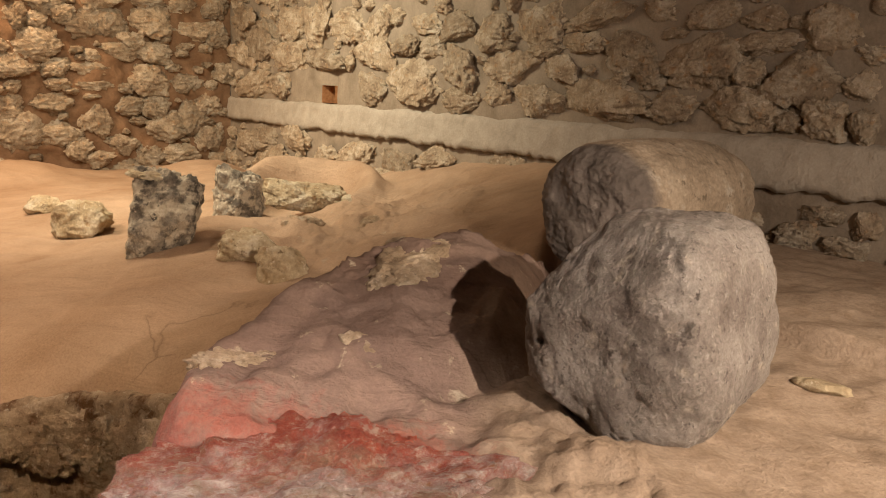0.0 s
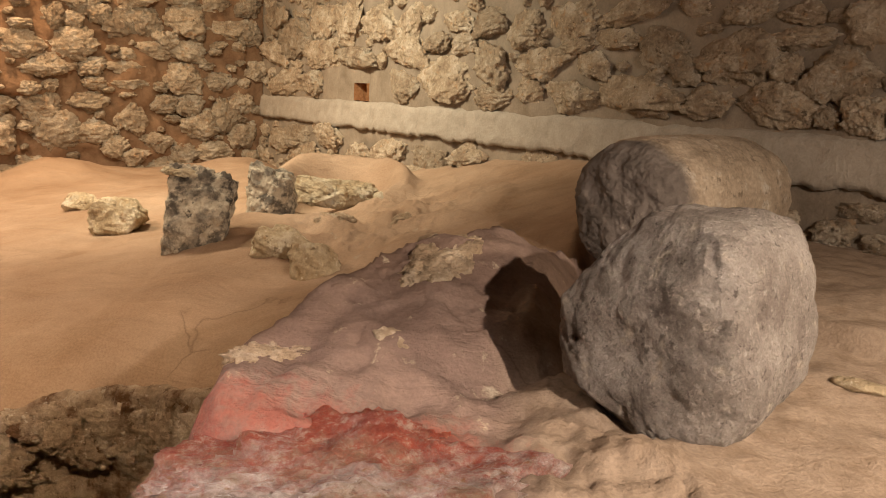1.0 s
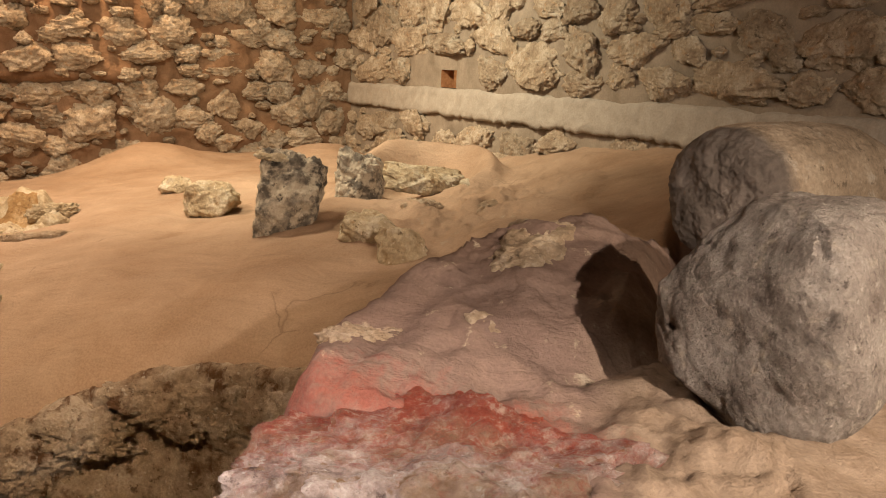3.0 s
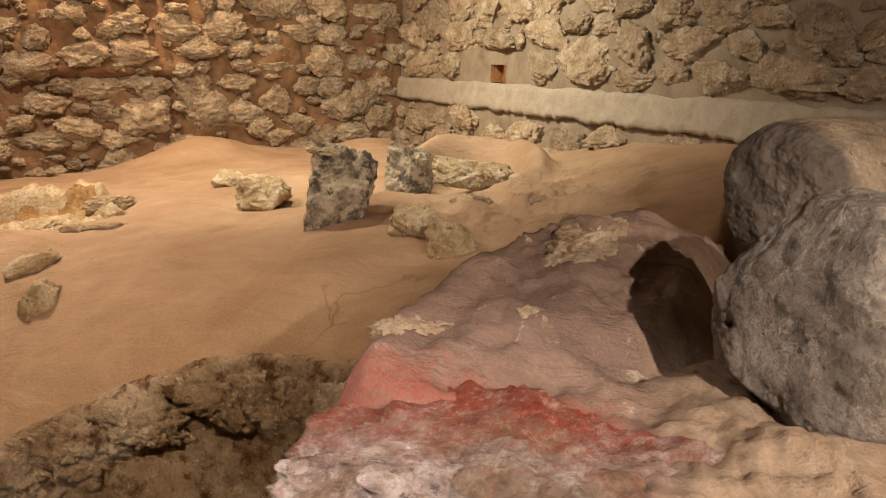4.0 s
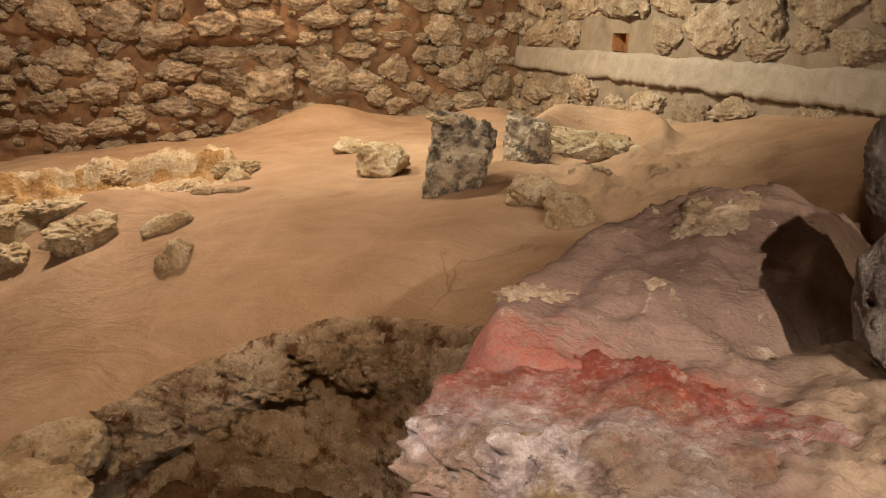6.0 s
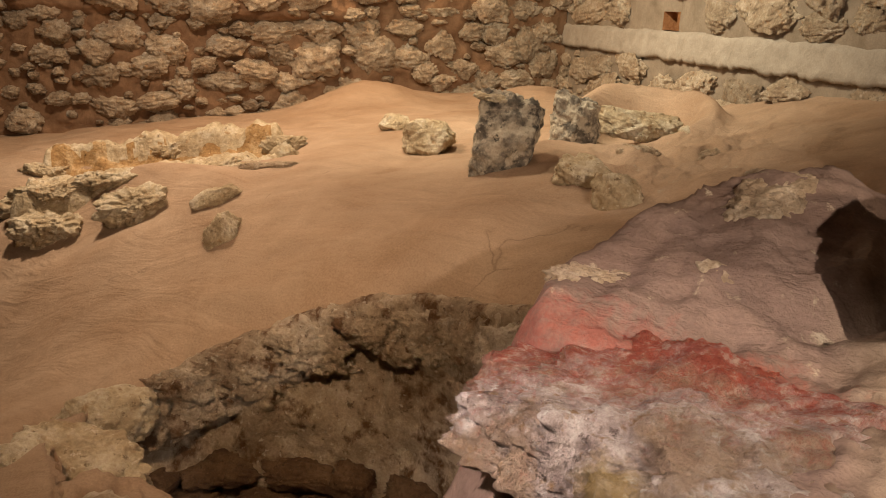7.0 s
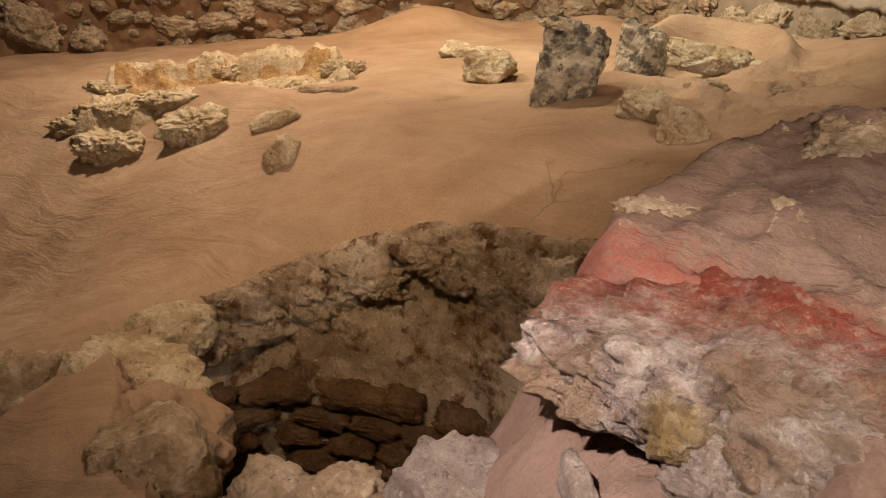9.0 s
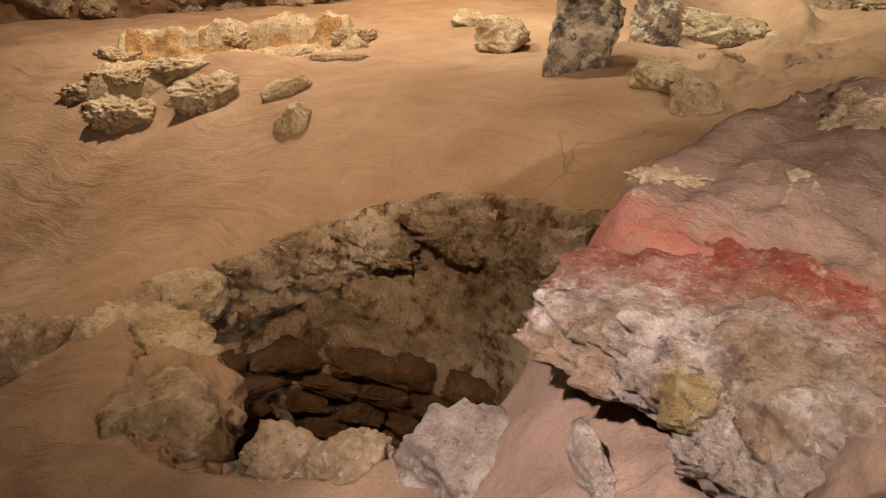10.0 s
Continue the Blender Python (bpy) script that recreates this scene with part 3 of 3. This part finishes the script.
def stone_mesh(seed):
    bm = rock_bm(seed, (1.08, 1.0, 1.08), sub=5, rough=0.22, facets=16, fine=0.17, square=3.6)
    me = bpy.data.meshes.new("stone")
    bm.to_mesh(me)
    bm.free()
    me.materials.append(WALL_STONE)
    me.polygons.foreach_set("use_smooth", [True] * len(me.polygons))
    return me


STONE_MESHES = [stone_mesh(40 + i) for i in range(18)]


def lay_stones(wall, stones, length, low, top, proud, seed, blocked, tries=3600, out=None):
    """Big stones where they stand, then smaller ones in the gaps between them."""
    rng = random.Random(seed)
    placed = list(stones)
    for x, z in [(rng.uniform(0.05, length), rng.uniform(low, top)) for _ in range(tries)]:
        w = rng.choice((rng.uniform(0.06, 0.14), rng.uniform(0.12, 0.26), rng.uniform(0.2, 0.42)))
        h = w * rng.uniform(0.5, 0.85)
        if blocked(x, z, w, h):
            continue
        if all(abs(x - a) > 0.47 * (w + c) or abs(z - b) > 0.47 * (h + d) for a, b, c, d in placed):
            placed.append((x, z, w, h))
    for x, z, w, h in placed:
        if blocked(x, z, w * 0.85, h * 0.5):
            continue
        w, h = w * 1.10, h * 1.12
        ob = new("stone", rng.choice(STONE_MESHES))
        ob.parent = wall
        d = proud * rng.uniform(0.8, 1.25) + 0.12 * min(w, h)
        ob.matrix_basis = pose(x, rng.uniform(-0.012, 0.008) + (out(x, z) if out else 0), z, rng.uniform(-6, 6), rng.uniform(-9, 9), rng.uniform(-6, 6)) @ Matrix.Diagonal((w * rng.choice((-1, 1)), 2 * d, h * rng.choice((-1, 1)), 1))
    return len(placed)


lay_stones(wall_r, R_TOP + R_UPPER + R_LOWER + R_BASE, 6.8, 0.62, 2.30, 0.032, 5,
           lambda x, z, w, h: (1.16 < z + h * 0.42 and z - h * 0.42 < 1.40) or (abs(x - 2.065) < w / 2 + 0.17 and abs(z - 1.465) < h / 2 + 0.10))
lay_stones(wall_l, L_TOP + L_HIGH + L_MID + L_BASE, 6.2, 0.35, 2.25, 0.055, 6, lambda x, z, w, h: False, 4000, overhang)

# ------------------------------------------------------------------ plain shell that closes the room
I = Matrix.Identity(4)
slab("wall_back", I, -9, 6, -3.0, -2.7, 0, 3.4, PLAIN_WALL, "plain dim plastered wall behind the walkway")
slab("wall_west", I, -8.7, -8.4, -3.0, 4.2, 0, 3.4, PLAIN_WALL, "plain dim plastered wall of the room")
slab("wall_east", I, 5.4, 5.7, -3.0, -1.5, 0, 3.4, PLAIN_WALL, "plain dim plastered wall of the room")
slab("ceiling", I, -9.2, 6, -3.0, 9.2, 3.4, 3.6, PLAIN_WALL, "plain dim ceiling of the room", "ceiling")


# ------------------------------------------------------------------ the pit
def rim(a, k=1.0):
    r = k * float(pit_k(a))
    return PIT[0] + r * PIT[2] * math.cos(a), PIT[1] + r * PIT[3] * math.sin(a)


def build_pit():
    n, rows = 360, 110
    verts, faces = [], []
    for i in range(n):
        a = 2 * math.pi * i / n
        x0, y0 = rim(a, 1.07)
        top = float(ground_level(np.array(x0), np.array(y0))[0]) + 0.03 - 0.22 * float(sstep((math.cos(a) - 0.25) / 0.25)) * float(sstep((0.5 - math.sin(a)) / 0.3))
        rag = 0.085 * noise.fractal(Vector((math.cos(a) * 5, math.sin(a) * 5, 2)), 0.7, 2.1, 6)
        for j in range(rows):
            if j < 6:
                f, k = 0.0, 1.14 - 0.025 * j + rag
                z = top + (-0.06, -0.005, 0.018, 0.026, 0.02, 0.0)[j] - (0.065 if math.sin(a) < 0.25 else 0)
            else:
                f = (j - 5) / (rows - 6)
                z = top - 0.01 + (-1.25 - top) * f
                k = 1.0 + 0.02 * math.exp(-f / 0.03) - 0.05 * f + rag * math.exp(-f / 0.05)
            x, y = rim(a, k)
            p = Vector((x * 2.2, y * 2.2, z * 2.2))
            d = 0.07 * noise.fractal(p, 0.75, 2.1, 7) + 0.07 * abs(noise.noise(p * 1.6))
            out = Vector((x - PIT[0], y - PIT[1], 0)).normalized()
            d *= min(1.0, 0.3 + f * 12)
            verts.append((x + out.x * d, y + out.y * d, z + (0.012 if j < 6 else 0.035) * noise.fractal(p * 2, 0.8, 2.1, 4) * (1 - f) * (j > 0)))
    for i in range(n):
        for j in range(rows - 1):
            a, b = i * rows + j, ((i + 1) % n) * rows + j
            faces.append((a, a + 1, b + 1, b))
    ob = mesh_object("pit_wall", verts, faces, PLASTER)
    ob.data.materials.append(MUD)
    for f in ob.data.polygons:
        i, j = f.vertices[0] // rows, f.vertices[0] % rows
        a = 2 * math.pi * i / n
        if j < 9 and math.cos(a) < 0.2 and math.sin(a) < 0.25 + 0.1 * math.sin(a * 9):
            f.material_index = 1
    tagged(ob, "stained flaking lime plaster lining of the dug pit", "pit", kind="structure")
    rng = random.Random(12)
    meshes = []
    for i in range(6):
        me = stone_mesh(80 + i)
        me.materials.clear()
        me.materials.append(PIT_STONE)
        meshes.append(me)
    z = -0.42
    while z > -1.2:
        h = rng.uniform(0.10, 0.20)
        a = 0.15
        while a < 3.2:
            w = rng.uniform(0.16, 0.36)
            x, y = rim(a, 0.94)
            x2, y2 = rim(a + 0.05, 0.94)
            turn = math.degrees(math.atan2(y2 - y, x2 - x))
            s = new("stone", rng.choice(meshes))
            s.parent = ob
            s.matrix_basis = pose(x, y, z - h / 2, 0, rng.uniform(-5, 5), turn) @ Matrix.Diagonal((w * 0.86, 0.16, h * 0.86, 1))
            a += w / 0.86
        z -= h
    for k in range(9):
        a = math.radians(40 + 14 * k + rng.uniform(-4, 4))
        x, y = rim(a, rng.uniform(1.02, 1.06))
        g = float(ground_level(np.array(x), np.array(y))[0])
        c = part("rim_stone", rock_bm(300 + k, (rng.uniform(0.28, 0.5), rng.uniform(0.16, 0.22), rng.uniform(0.2, 0.3)), sub=6, rough=0.3, facets=10, fine=0.2), PLASTER, ob)
        c.matrix_basis = pose(x, y, g - rng.uniform(0.07, 0.11), rng.uniform(-15, 15), rng.uniform(-12, 12), math.degrees(a) - 90)
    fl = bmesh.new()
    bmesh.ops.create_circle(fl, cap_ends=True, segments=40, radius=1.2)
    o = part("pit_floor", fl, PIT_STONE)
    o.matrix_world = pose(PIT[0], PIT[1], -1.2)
    tagged(o, "dark earth floor of the pit", "floor", kind="structure")


build_pit()


# ------------------------------------------------------------------ roller stones
def roller(name, seed, at, turn, size, flat, square, cuts, mat, label, lumps=0.04, cracks=()):
    """A stone drum lying along its y axis: round section, flattened ends, worn edges."""
    bm = bmesh.new()
    bmesh.ops.create_icosphere(bm, subdivisions=7, radius=1)
    for v in bm.verts:
        d = v.co.normalized()
        sec = (abs(d.x) ** square + abs(d.z) ** square) ** (1 / square)
        r = (sec ** flat + abs(d.y) ** flat) ** (-1 / flat)
        p = d * r
        for n, k in cuts:
            over = p.dot(Vector(n).normalized()) - k
            if over > 0:
                p -= Vector(n).normalized() * over * 0.85
        chips = noise.fractal(p * 3.0 + Vector((seed, 0, 0)), 0.7, 2.2, 6)
        pit = min(0.0, noise.noise(Vector((p.x * 2.2, p.y * 2.2, p.z * 5.5)) + Vector((0, seed, 0))) + 0.42)
        k = 1 + lumps * fbm(p * 0.9, 3, seed) + 0.030 * chips + 0.06 * pit
        for a, b, wide, deep in cracks:
            a, b = Vector(a), Vector(b)
            f = min(1.0, max(0.0, (p - a).dot(b - a) / (b - a).length_squared))
            off = (p - (a + (b - a) * f)).length + 0.05 * noise.noise(p * 7)
            k -= deep * math.exp(-(off / wide) ** 2)
        p *= k
        v.co = Vector((p.x * size[0] / 2, p.y * size[1] / 2, p.z * size[2] / 2))
    ob = part(name, bm, mat)
    ob.matrix_world = pose(*at, *turn)
    return tagged(ob, label, "stone roller", "roller stones on the ledge")


roller("roller_stone", 3, (0.437, 1.70, 1.07), (0, -6, -34), (0.405, 0.52, 0.43), 5.0, 3.2, [((-0.75, -0.1, 0.8), 0.90), ((-0.2, -1, 0.75), 1.02), ((-0.5, -0.6, -0.9), 1.08), ((0.75, 0, -0.7), 1.12)], BOULDER,
       "large grey worn stone roller with pale specks and cracks",
       cracks=[((0.42, -0.95, 0.80), (0.85, -0.95, 0.62), 0.04, 0.17), ((0.66, -1, 0.16), (0.95, -0.95, 0.32), 0.04, 0.15), ((-0.85, -0.9, 0.58), (-0.4, -0.85, 0.74), 0.035, 0.14),
               ((-1.0, -0.95, -0.08), (-0.66, -1, -0.02), 0.035, 0.12)])
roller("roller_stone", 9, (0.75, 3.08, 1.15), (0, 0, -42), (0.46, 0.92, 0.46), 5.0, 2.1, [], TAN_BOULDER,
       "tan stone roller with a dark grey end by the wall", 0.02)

# ------------------------------------------------------------------ rocks
red = rock("red_rock", 21, (-0.185, 1.33, 0.785), (0.66, 0.54, 0.30), (3, 4, -24), RED_ROCK, "craggy pale rock stained red and ochre, jutting over the pit", "rock outcrop", sub=7, rough=0.15, facets=8, fine=0.115, square=3.6, crag=0.035)


def resting(x, y, lift):
    """A point that far above the ground at (x, y)."""
    return x, y, float(ground_level(np.array(x), np.array(y))[0]) + lift


def outcrop_part(name, seed, at, size, turn, mat, label, **k):
    ob = part(name, rock_bm(seed, size, **k), mat, red, label)
    ob.matrix_parent_inverse = red.matrix_world.inverted()
    ob.matrix_basis = pose(*at, *turn)


outcrop_part("shelf", 22, (-0.02, 1.12, 0.79), (0.37, 0.30, 0.28), (0, 8, 10), RED_ROCK, "grey and cream broken rock shelf", sub=6, rough=0.15, facets=7, fine=0.1, crag=0.05)
outcrop_part("nodule", 41, (-0.225, 1.02, 0.83), (0.10, 0.09, 0.10), (0, 0, 0), RED_ROCK, "yellow ochre nodule", sub=5, fine=0.1)
outcrop_part("lip", 23, resting(-0.13, 0.99, 0.015), (0.26, 0.13, 0.12), (0, 10, -28), PALE_ROCK, "pinkish broken rock sunk in purple mud", sub=6, fine=0.12, crag=0.06)
outcrop_part("shard", 46, resting(-0.36, 1.06, 0.01), (0.05, 0.15, 0.08), (0, 0, 30), PALE_ROCK, "long pale splinter of rock in purple mud", sub=5, fine=0.12, crag=0.05)
rock("dark_rock", 24, resting(-1.37, 4.12, 0.13), (0.345, 0.28, 0.47), (0, 7, 8), DARK_ROCK, "upright block of black and white flecked rock in mud", "rock", "dark stones", sub=6, rough=0.09, facets=9, fine=0.09, square=5)
rock("cap_stone", 25, resting(-1.42, 4.14, 0.35), (0.24, 0.18, 0.05), (0, 4, 5), CREAM_ROCK, "thin flat pale stone lying on the dark block", "stone", sub=5, fine=0.1)
rock("dark_rock", 26, resting(-1.13, 4.66, 0.10), (0.26, 0.24, 0.42), (0, -5, 0), DARK_ROCK, "small upright dark rock beside the mud basin", "rock", "dark stones", sub=6, facets=8, fine=0.1, square=4)
rock("slab_rock", 27, resting(-0.84, 5.02, 0.11), (0.50, 0.24, 0.16), (0, 6, 12), CREAM_ROCK, "flat yellowish rock slab at the mud basin", "rock", sub=6, fine=0.12, square=4.5)
rock("field_stone", 28, (-2.05, 4.82, 0.70), (0.32, 0.26, 0.22), (0, 0, 20), CREAM_ROCK, "pale angular stone bedded in the mud", "stone", "stones in the mud", sub=5, fine=0.08)
rock("field_stone", 29, (-2.5, 5.28, 0.70), (0.22, 0.17, 0.13), (0, 0, 0), CREAM_ROCK, "small cream stone lying on the mud", "stone", "stones in the mud", sub=5)
rock("field_stone", 30, (-0.89, 3.96, 0.73), (0.30, 0.22, 0.24), (0, 22, 20), CREAM_ROCK, "pale knobbly stone at the mud edge", "stone", "stones in the mud", sub=5, fine=0.1)
rock("field_stone", 31, (-0.70, 3.70, 0.69), (0.20, 0.16, 0.30), (0, -12, 0), CREAM_ROCK, "upright pale stone over the dark gully", "stone", "stones in the mud", sub=5, fine=0.09)
rock("field_stone", 32, (-0.52, 4.85, 0.86), (0.18, 0.14, 0.12), (0, 0, 0), CREAM_ROCK, "small pale stone on the mud slope", "stone", "stones in the mud", sub=4, fine=0.1)
rock("field_stone", 33, (-0.32, 4.30, 0.79), (0.26, 0.2, 0.16), (0, 0, 50), ROCK, "brown stone half sunk in mud", "stone", "stones in the mud", sub=5, fine=0.1)
rock("field_stone", 43, (-0.74, 4.42, 0.77), (0.26, 0.2, 0.14), (0, 0, 15), ROCK, "low brown stone sunk in mud beside the basin", "stone", "stones in the mud", sub=5, fine=0.12)
rock("field_stone", 44, (-0.24, 3.95, 0.72), (0.24, 0.3, 0.2), (0, 0, 30), ROCK, "brown mud-covered rock above the gully", "stone", "stones in the mud", sub=5, fine=0.12)
rock("field_stone", 45, (-0.47, 4.15, 0.73), (0.22, 0.16, 0.12), (0, 0, 80), CREAM_ROCK, "flat pale stone among brown rocks", "stone", "stones in the mud", sub=5, fine=0.12)
rock("ridge_rock", 34, (-0.11, 2.15, 1.05), (0.21, 0.32, 0.10), (12, -4, -25), ROCK, "grey rock showing through the ridge of mud", "rock", "rocks in the ridge", sub=6, fine=0.12)
rock("ridge_rock", 35, (-0.42, 1.69, 0.930), (0.20, 0.13, 0.06), (0, 4, 40), ROCK, "pale grey crag at the edge of the mud bank", "rock", "rocks in the ridge", sub=6, fine=0.16)
rock("ridge_rock", 36, (-0.31, 2.0, 1.015), (0.16, 0.06, 0.03), (0, -8, 42), CREAM_ROCK, "pale flat stone bare along the edge of the bank", "rock", "rocks in the ridge", sub=5, fine=0.1)
rock("ridge_rock", 38, (-0.12, 1.755, 0.888), (0.24, 0.16, 0.16), (25, 8, 30), ROCK, "brown rock face bare in the side of the bank", "rock", "rocks in the ridge", sub=6, fine=0.08, square=4)
rock("wedge_stone", 37, (0.82, 1.75, 0.925), (0.13, 0.05, 0.03), (0, 5, -25), CREAM_ROCK, "small flat pale stone chip on the ledge", "stone", sub=3)


# stone basin sunk in the mud
def stone_basin():
    verts, faces = [], []
    nu, nv = 130, 70
    for j in range(nv):
        for i in range(nu):
            u, v = -1 + 2 * i / (nu - 1), -1 + 2 * j / (nv - 1)
            x, y = u * 0.92, v * 0.52
            r = (abs(u / 0.80) ** 4 + abs((v - 0.10) / 0.56) ** 4) ** 0.25
            h = 0.045 + 0.10 * v + 0.07 * float(sstep((v - 0.35) / 0.2)) - float(sstep((1.10 - r) / 0.16)) * (0.05 + 0.09 * float(sstep(v / 0.6)))
            h -= 0.45 * float(sstep((max(abs(u), abs(v)) - 0.82) / 0.18))
            h += 0.06 * noise.fractal(Vector((x * 5, y * 5, 11)), 0.75, 2.1, 6) + 0.03 * noise.noise(Vector((x * 3, y * 6, 4)))
            verts.append((x, y, h))
    for j in range(nv - 1):
        for i in range(nu - 1):
            a = j * nu + i
            faces.append((a, a + 1, a + nu + 1, a + nu))
    ob = mesh_object("stone_basin", verts, faces, CREAM_ROCK)
    ob.data.materials.append(OCHRE_STONE)
    for f in ob.data.polygons:
        u, v = f.center.x / 0.92, f.center.y / 0.52
        if 0.28 + 0.1 * noise.noise(f.center * 4) < v < 0.66 + 0.12 * noise.noise(f.center * 6) and abs(u) < 0.8:
            f.material_index = 1
    ob.matrix_world = pose(-3.80, 4.45, 0.375, -4, -9, 28)
    rng = random.Random(4)
    for u, v, w in ((-0.8, 0.30, 0.30), (-0.45, 0.42, 0.22), (0.05, 0.45, 0.30), (0.5, 0.42, 0.24), (0.82, 0.2, 0.24), (0.45, -0.36, 0.4), (-0.1, -0.38, 0.45), (-0.6, -0.36, 0.36)):
        ch = part("rim_stone", rock_bm(rng.randint(100, 900), (w * rng.uniform(0.9, 1.3), rng.uniform(0.12, 0.2), rng.uniform(0.11, 0.17)), sub=6, fine=0.14, rough=0.22, square=3.0), CREAM_ROCK, ob)
        ch.matrix_basis = pose(u, v + rng.uniform(-0.04, 0.04), 0.015 + 0.15 * v + rng.uniform(-0.02, 0.01), 0, rng.uniform(-8, 8), rng.uniform(-15, 15))
    return tagged(ob, "long shallow cream limestone basin sunk in mud", "stone basin")


stone_basin()
rock("basin_rock", 50, resting(-4.0, 3.80, -0.05), (0.50, 0.42, 0.22), (0, 0, 20), CREAM_ROCK, "pitted brown-grey rock bedded before the basin", "rock", "rocks before the basin", sub=6, fine=0.15, rough=0.22)
rock("basin_rock", 51, resting(-3.42, 3.88, -0.05), (0.46, 0.40, 0.23), (0, -6, 20), CREAM_ROCK, "pitted grey rock bedded before the basin", "rock", "rocks before the basin", sub=6, fine=0.15, rough=0.22)
rock("basin_rock", 56, resting(-4.42, 4.0, -0.05), (0.50, 0.34, 0.18), (0, 0, 30), CREAM_ROCK, "pale knobbly rock at the end of the basin", "rock", "rocks before the basin", sub=6, fine=0.15, rough=0.22)
rock("basin_rock", 57, resting(-3.74, 4.06, -0.05), (0.60, 0.22, 0.14), (0, -6, 24), CREAM_ROCK, "long pale rock under the lip of the basin", "rock", "rocks before the basin", sub=6, fine=0.15, rough=0.22)
rock("basin_rock", 52, resting(-2.86, 3.78, 0.0), (0.28, 0.14, 0.09), (0, -18, 35), CREAM_ROCK, "thin slanting wedge of pale stone", "rock", "rocks before the basin", sub=5)
rock("basin_rock", 53, resting(-2.60, 3.46, -0.03), (0.17, 0.17, 0.24), (0, 28, 20), CREAM_ROCK, "small upright brown stone in the mud", "rock", "rocks before the basin", sub=5, fine=0.09)
rock("basin_rock", 54, resting(-3.10, 4.82, 0.0), (0.20, 0.2, 0.22), (0, 10, 0), CREAM_ROCK, "pale end stone of the basin", "rock", "rocks before the basin", sub=5, fine=0.1)
rock("basin_rock", 55, resting(-2.85, 4.28, 0.0), (0.40, 0.08, 0.06), (0, -6, 25), ROCK, "thin flat stone edging the basin", "rock", "rocks before the basin", sub=5, fine=0.1)

# rocks round the pit
PIT_ROCKS = "rocks round the pit"
rock("pit_rock", 60, (-1.04, 1.24, 0.27), (0.20, 0.17, 0.16), (0, 0, 20), ROCK, "pale broken rock on the near rim of the pit", "rock", PIT_ROCKS, sub=6, fine=0.1)
rock("pit_rock", 61, (-0.90, 1.26, 0.30), (0.20, 0.18, 0.18), (0, 10, -10), ROCK, "cream fractured rock on the near rim", "rock", PIT_ROCKS, sub=6, fine=0.1)
rock("pit_rock", 62, (-0.63, 1.27, 0.40), (0.30, 0.26, 0.22), (0, -15, -20), PALE_ROCK, "pinkish rock at the rim under purple mud", "rock", PIT_ROCKS, sub=6, fine=0.09)
rock("pit_rock", 63, (-1.62, 1.48, 0.02), (0.36, 0.38, 0.30), (0, 15, 30), ROCK, "rounded brown rock on the rim of the pit", "rock", PIT_ROCKS, sub=6, fine=0.06)
rock("pit_rock", 64, (-2.14, 1.98, -0.10), (0.50, 0.34, 0.24), (-10, 4, 25), CREAM_ROCK, "flat cream rock slab on the pit rim", "rock", PIT_ROCKS, sub=6, fine=0.09, square=4)
rock("pit_rock", 65, (-2.40, 2.36, -0.16), (0.40, 0.3, 0.22), (0, 0, 50), CREAM_ROCK, "pale rock curb at the pit edge", "rock", PIT_ROCKS, sub=6, fine=0.08)
rock("pit_rock", 69, (-1.86, 1.70, -0.14), (0.46, 0.40, 0.34), (5, 8, 40), MUD, "mud-smeared brown rock on the pit edge", "rock", PIT_ROCKS, sub=6, fine=0.07)
rock("pit_rock", 66, (-2.58, 1.72, -0.22), (0.50, 0.40, 0.40), (0, 0, 10), ROCK, "layered brown rock in shade beside the pit", "rock", PIT_ROCKS, sub=6, fine=0.13)
rock("pit_rock", 68, (-0.82, 2.38, 0.12), (0.16, 0.2, 0.16), (0, 0, 0), CREAM_ROCK, "small brown rock in the pit side", "rock", PIT_ROCKS, sub=5, fine=0.09)
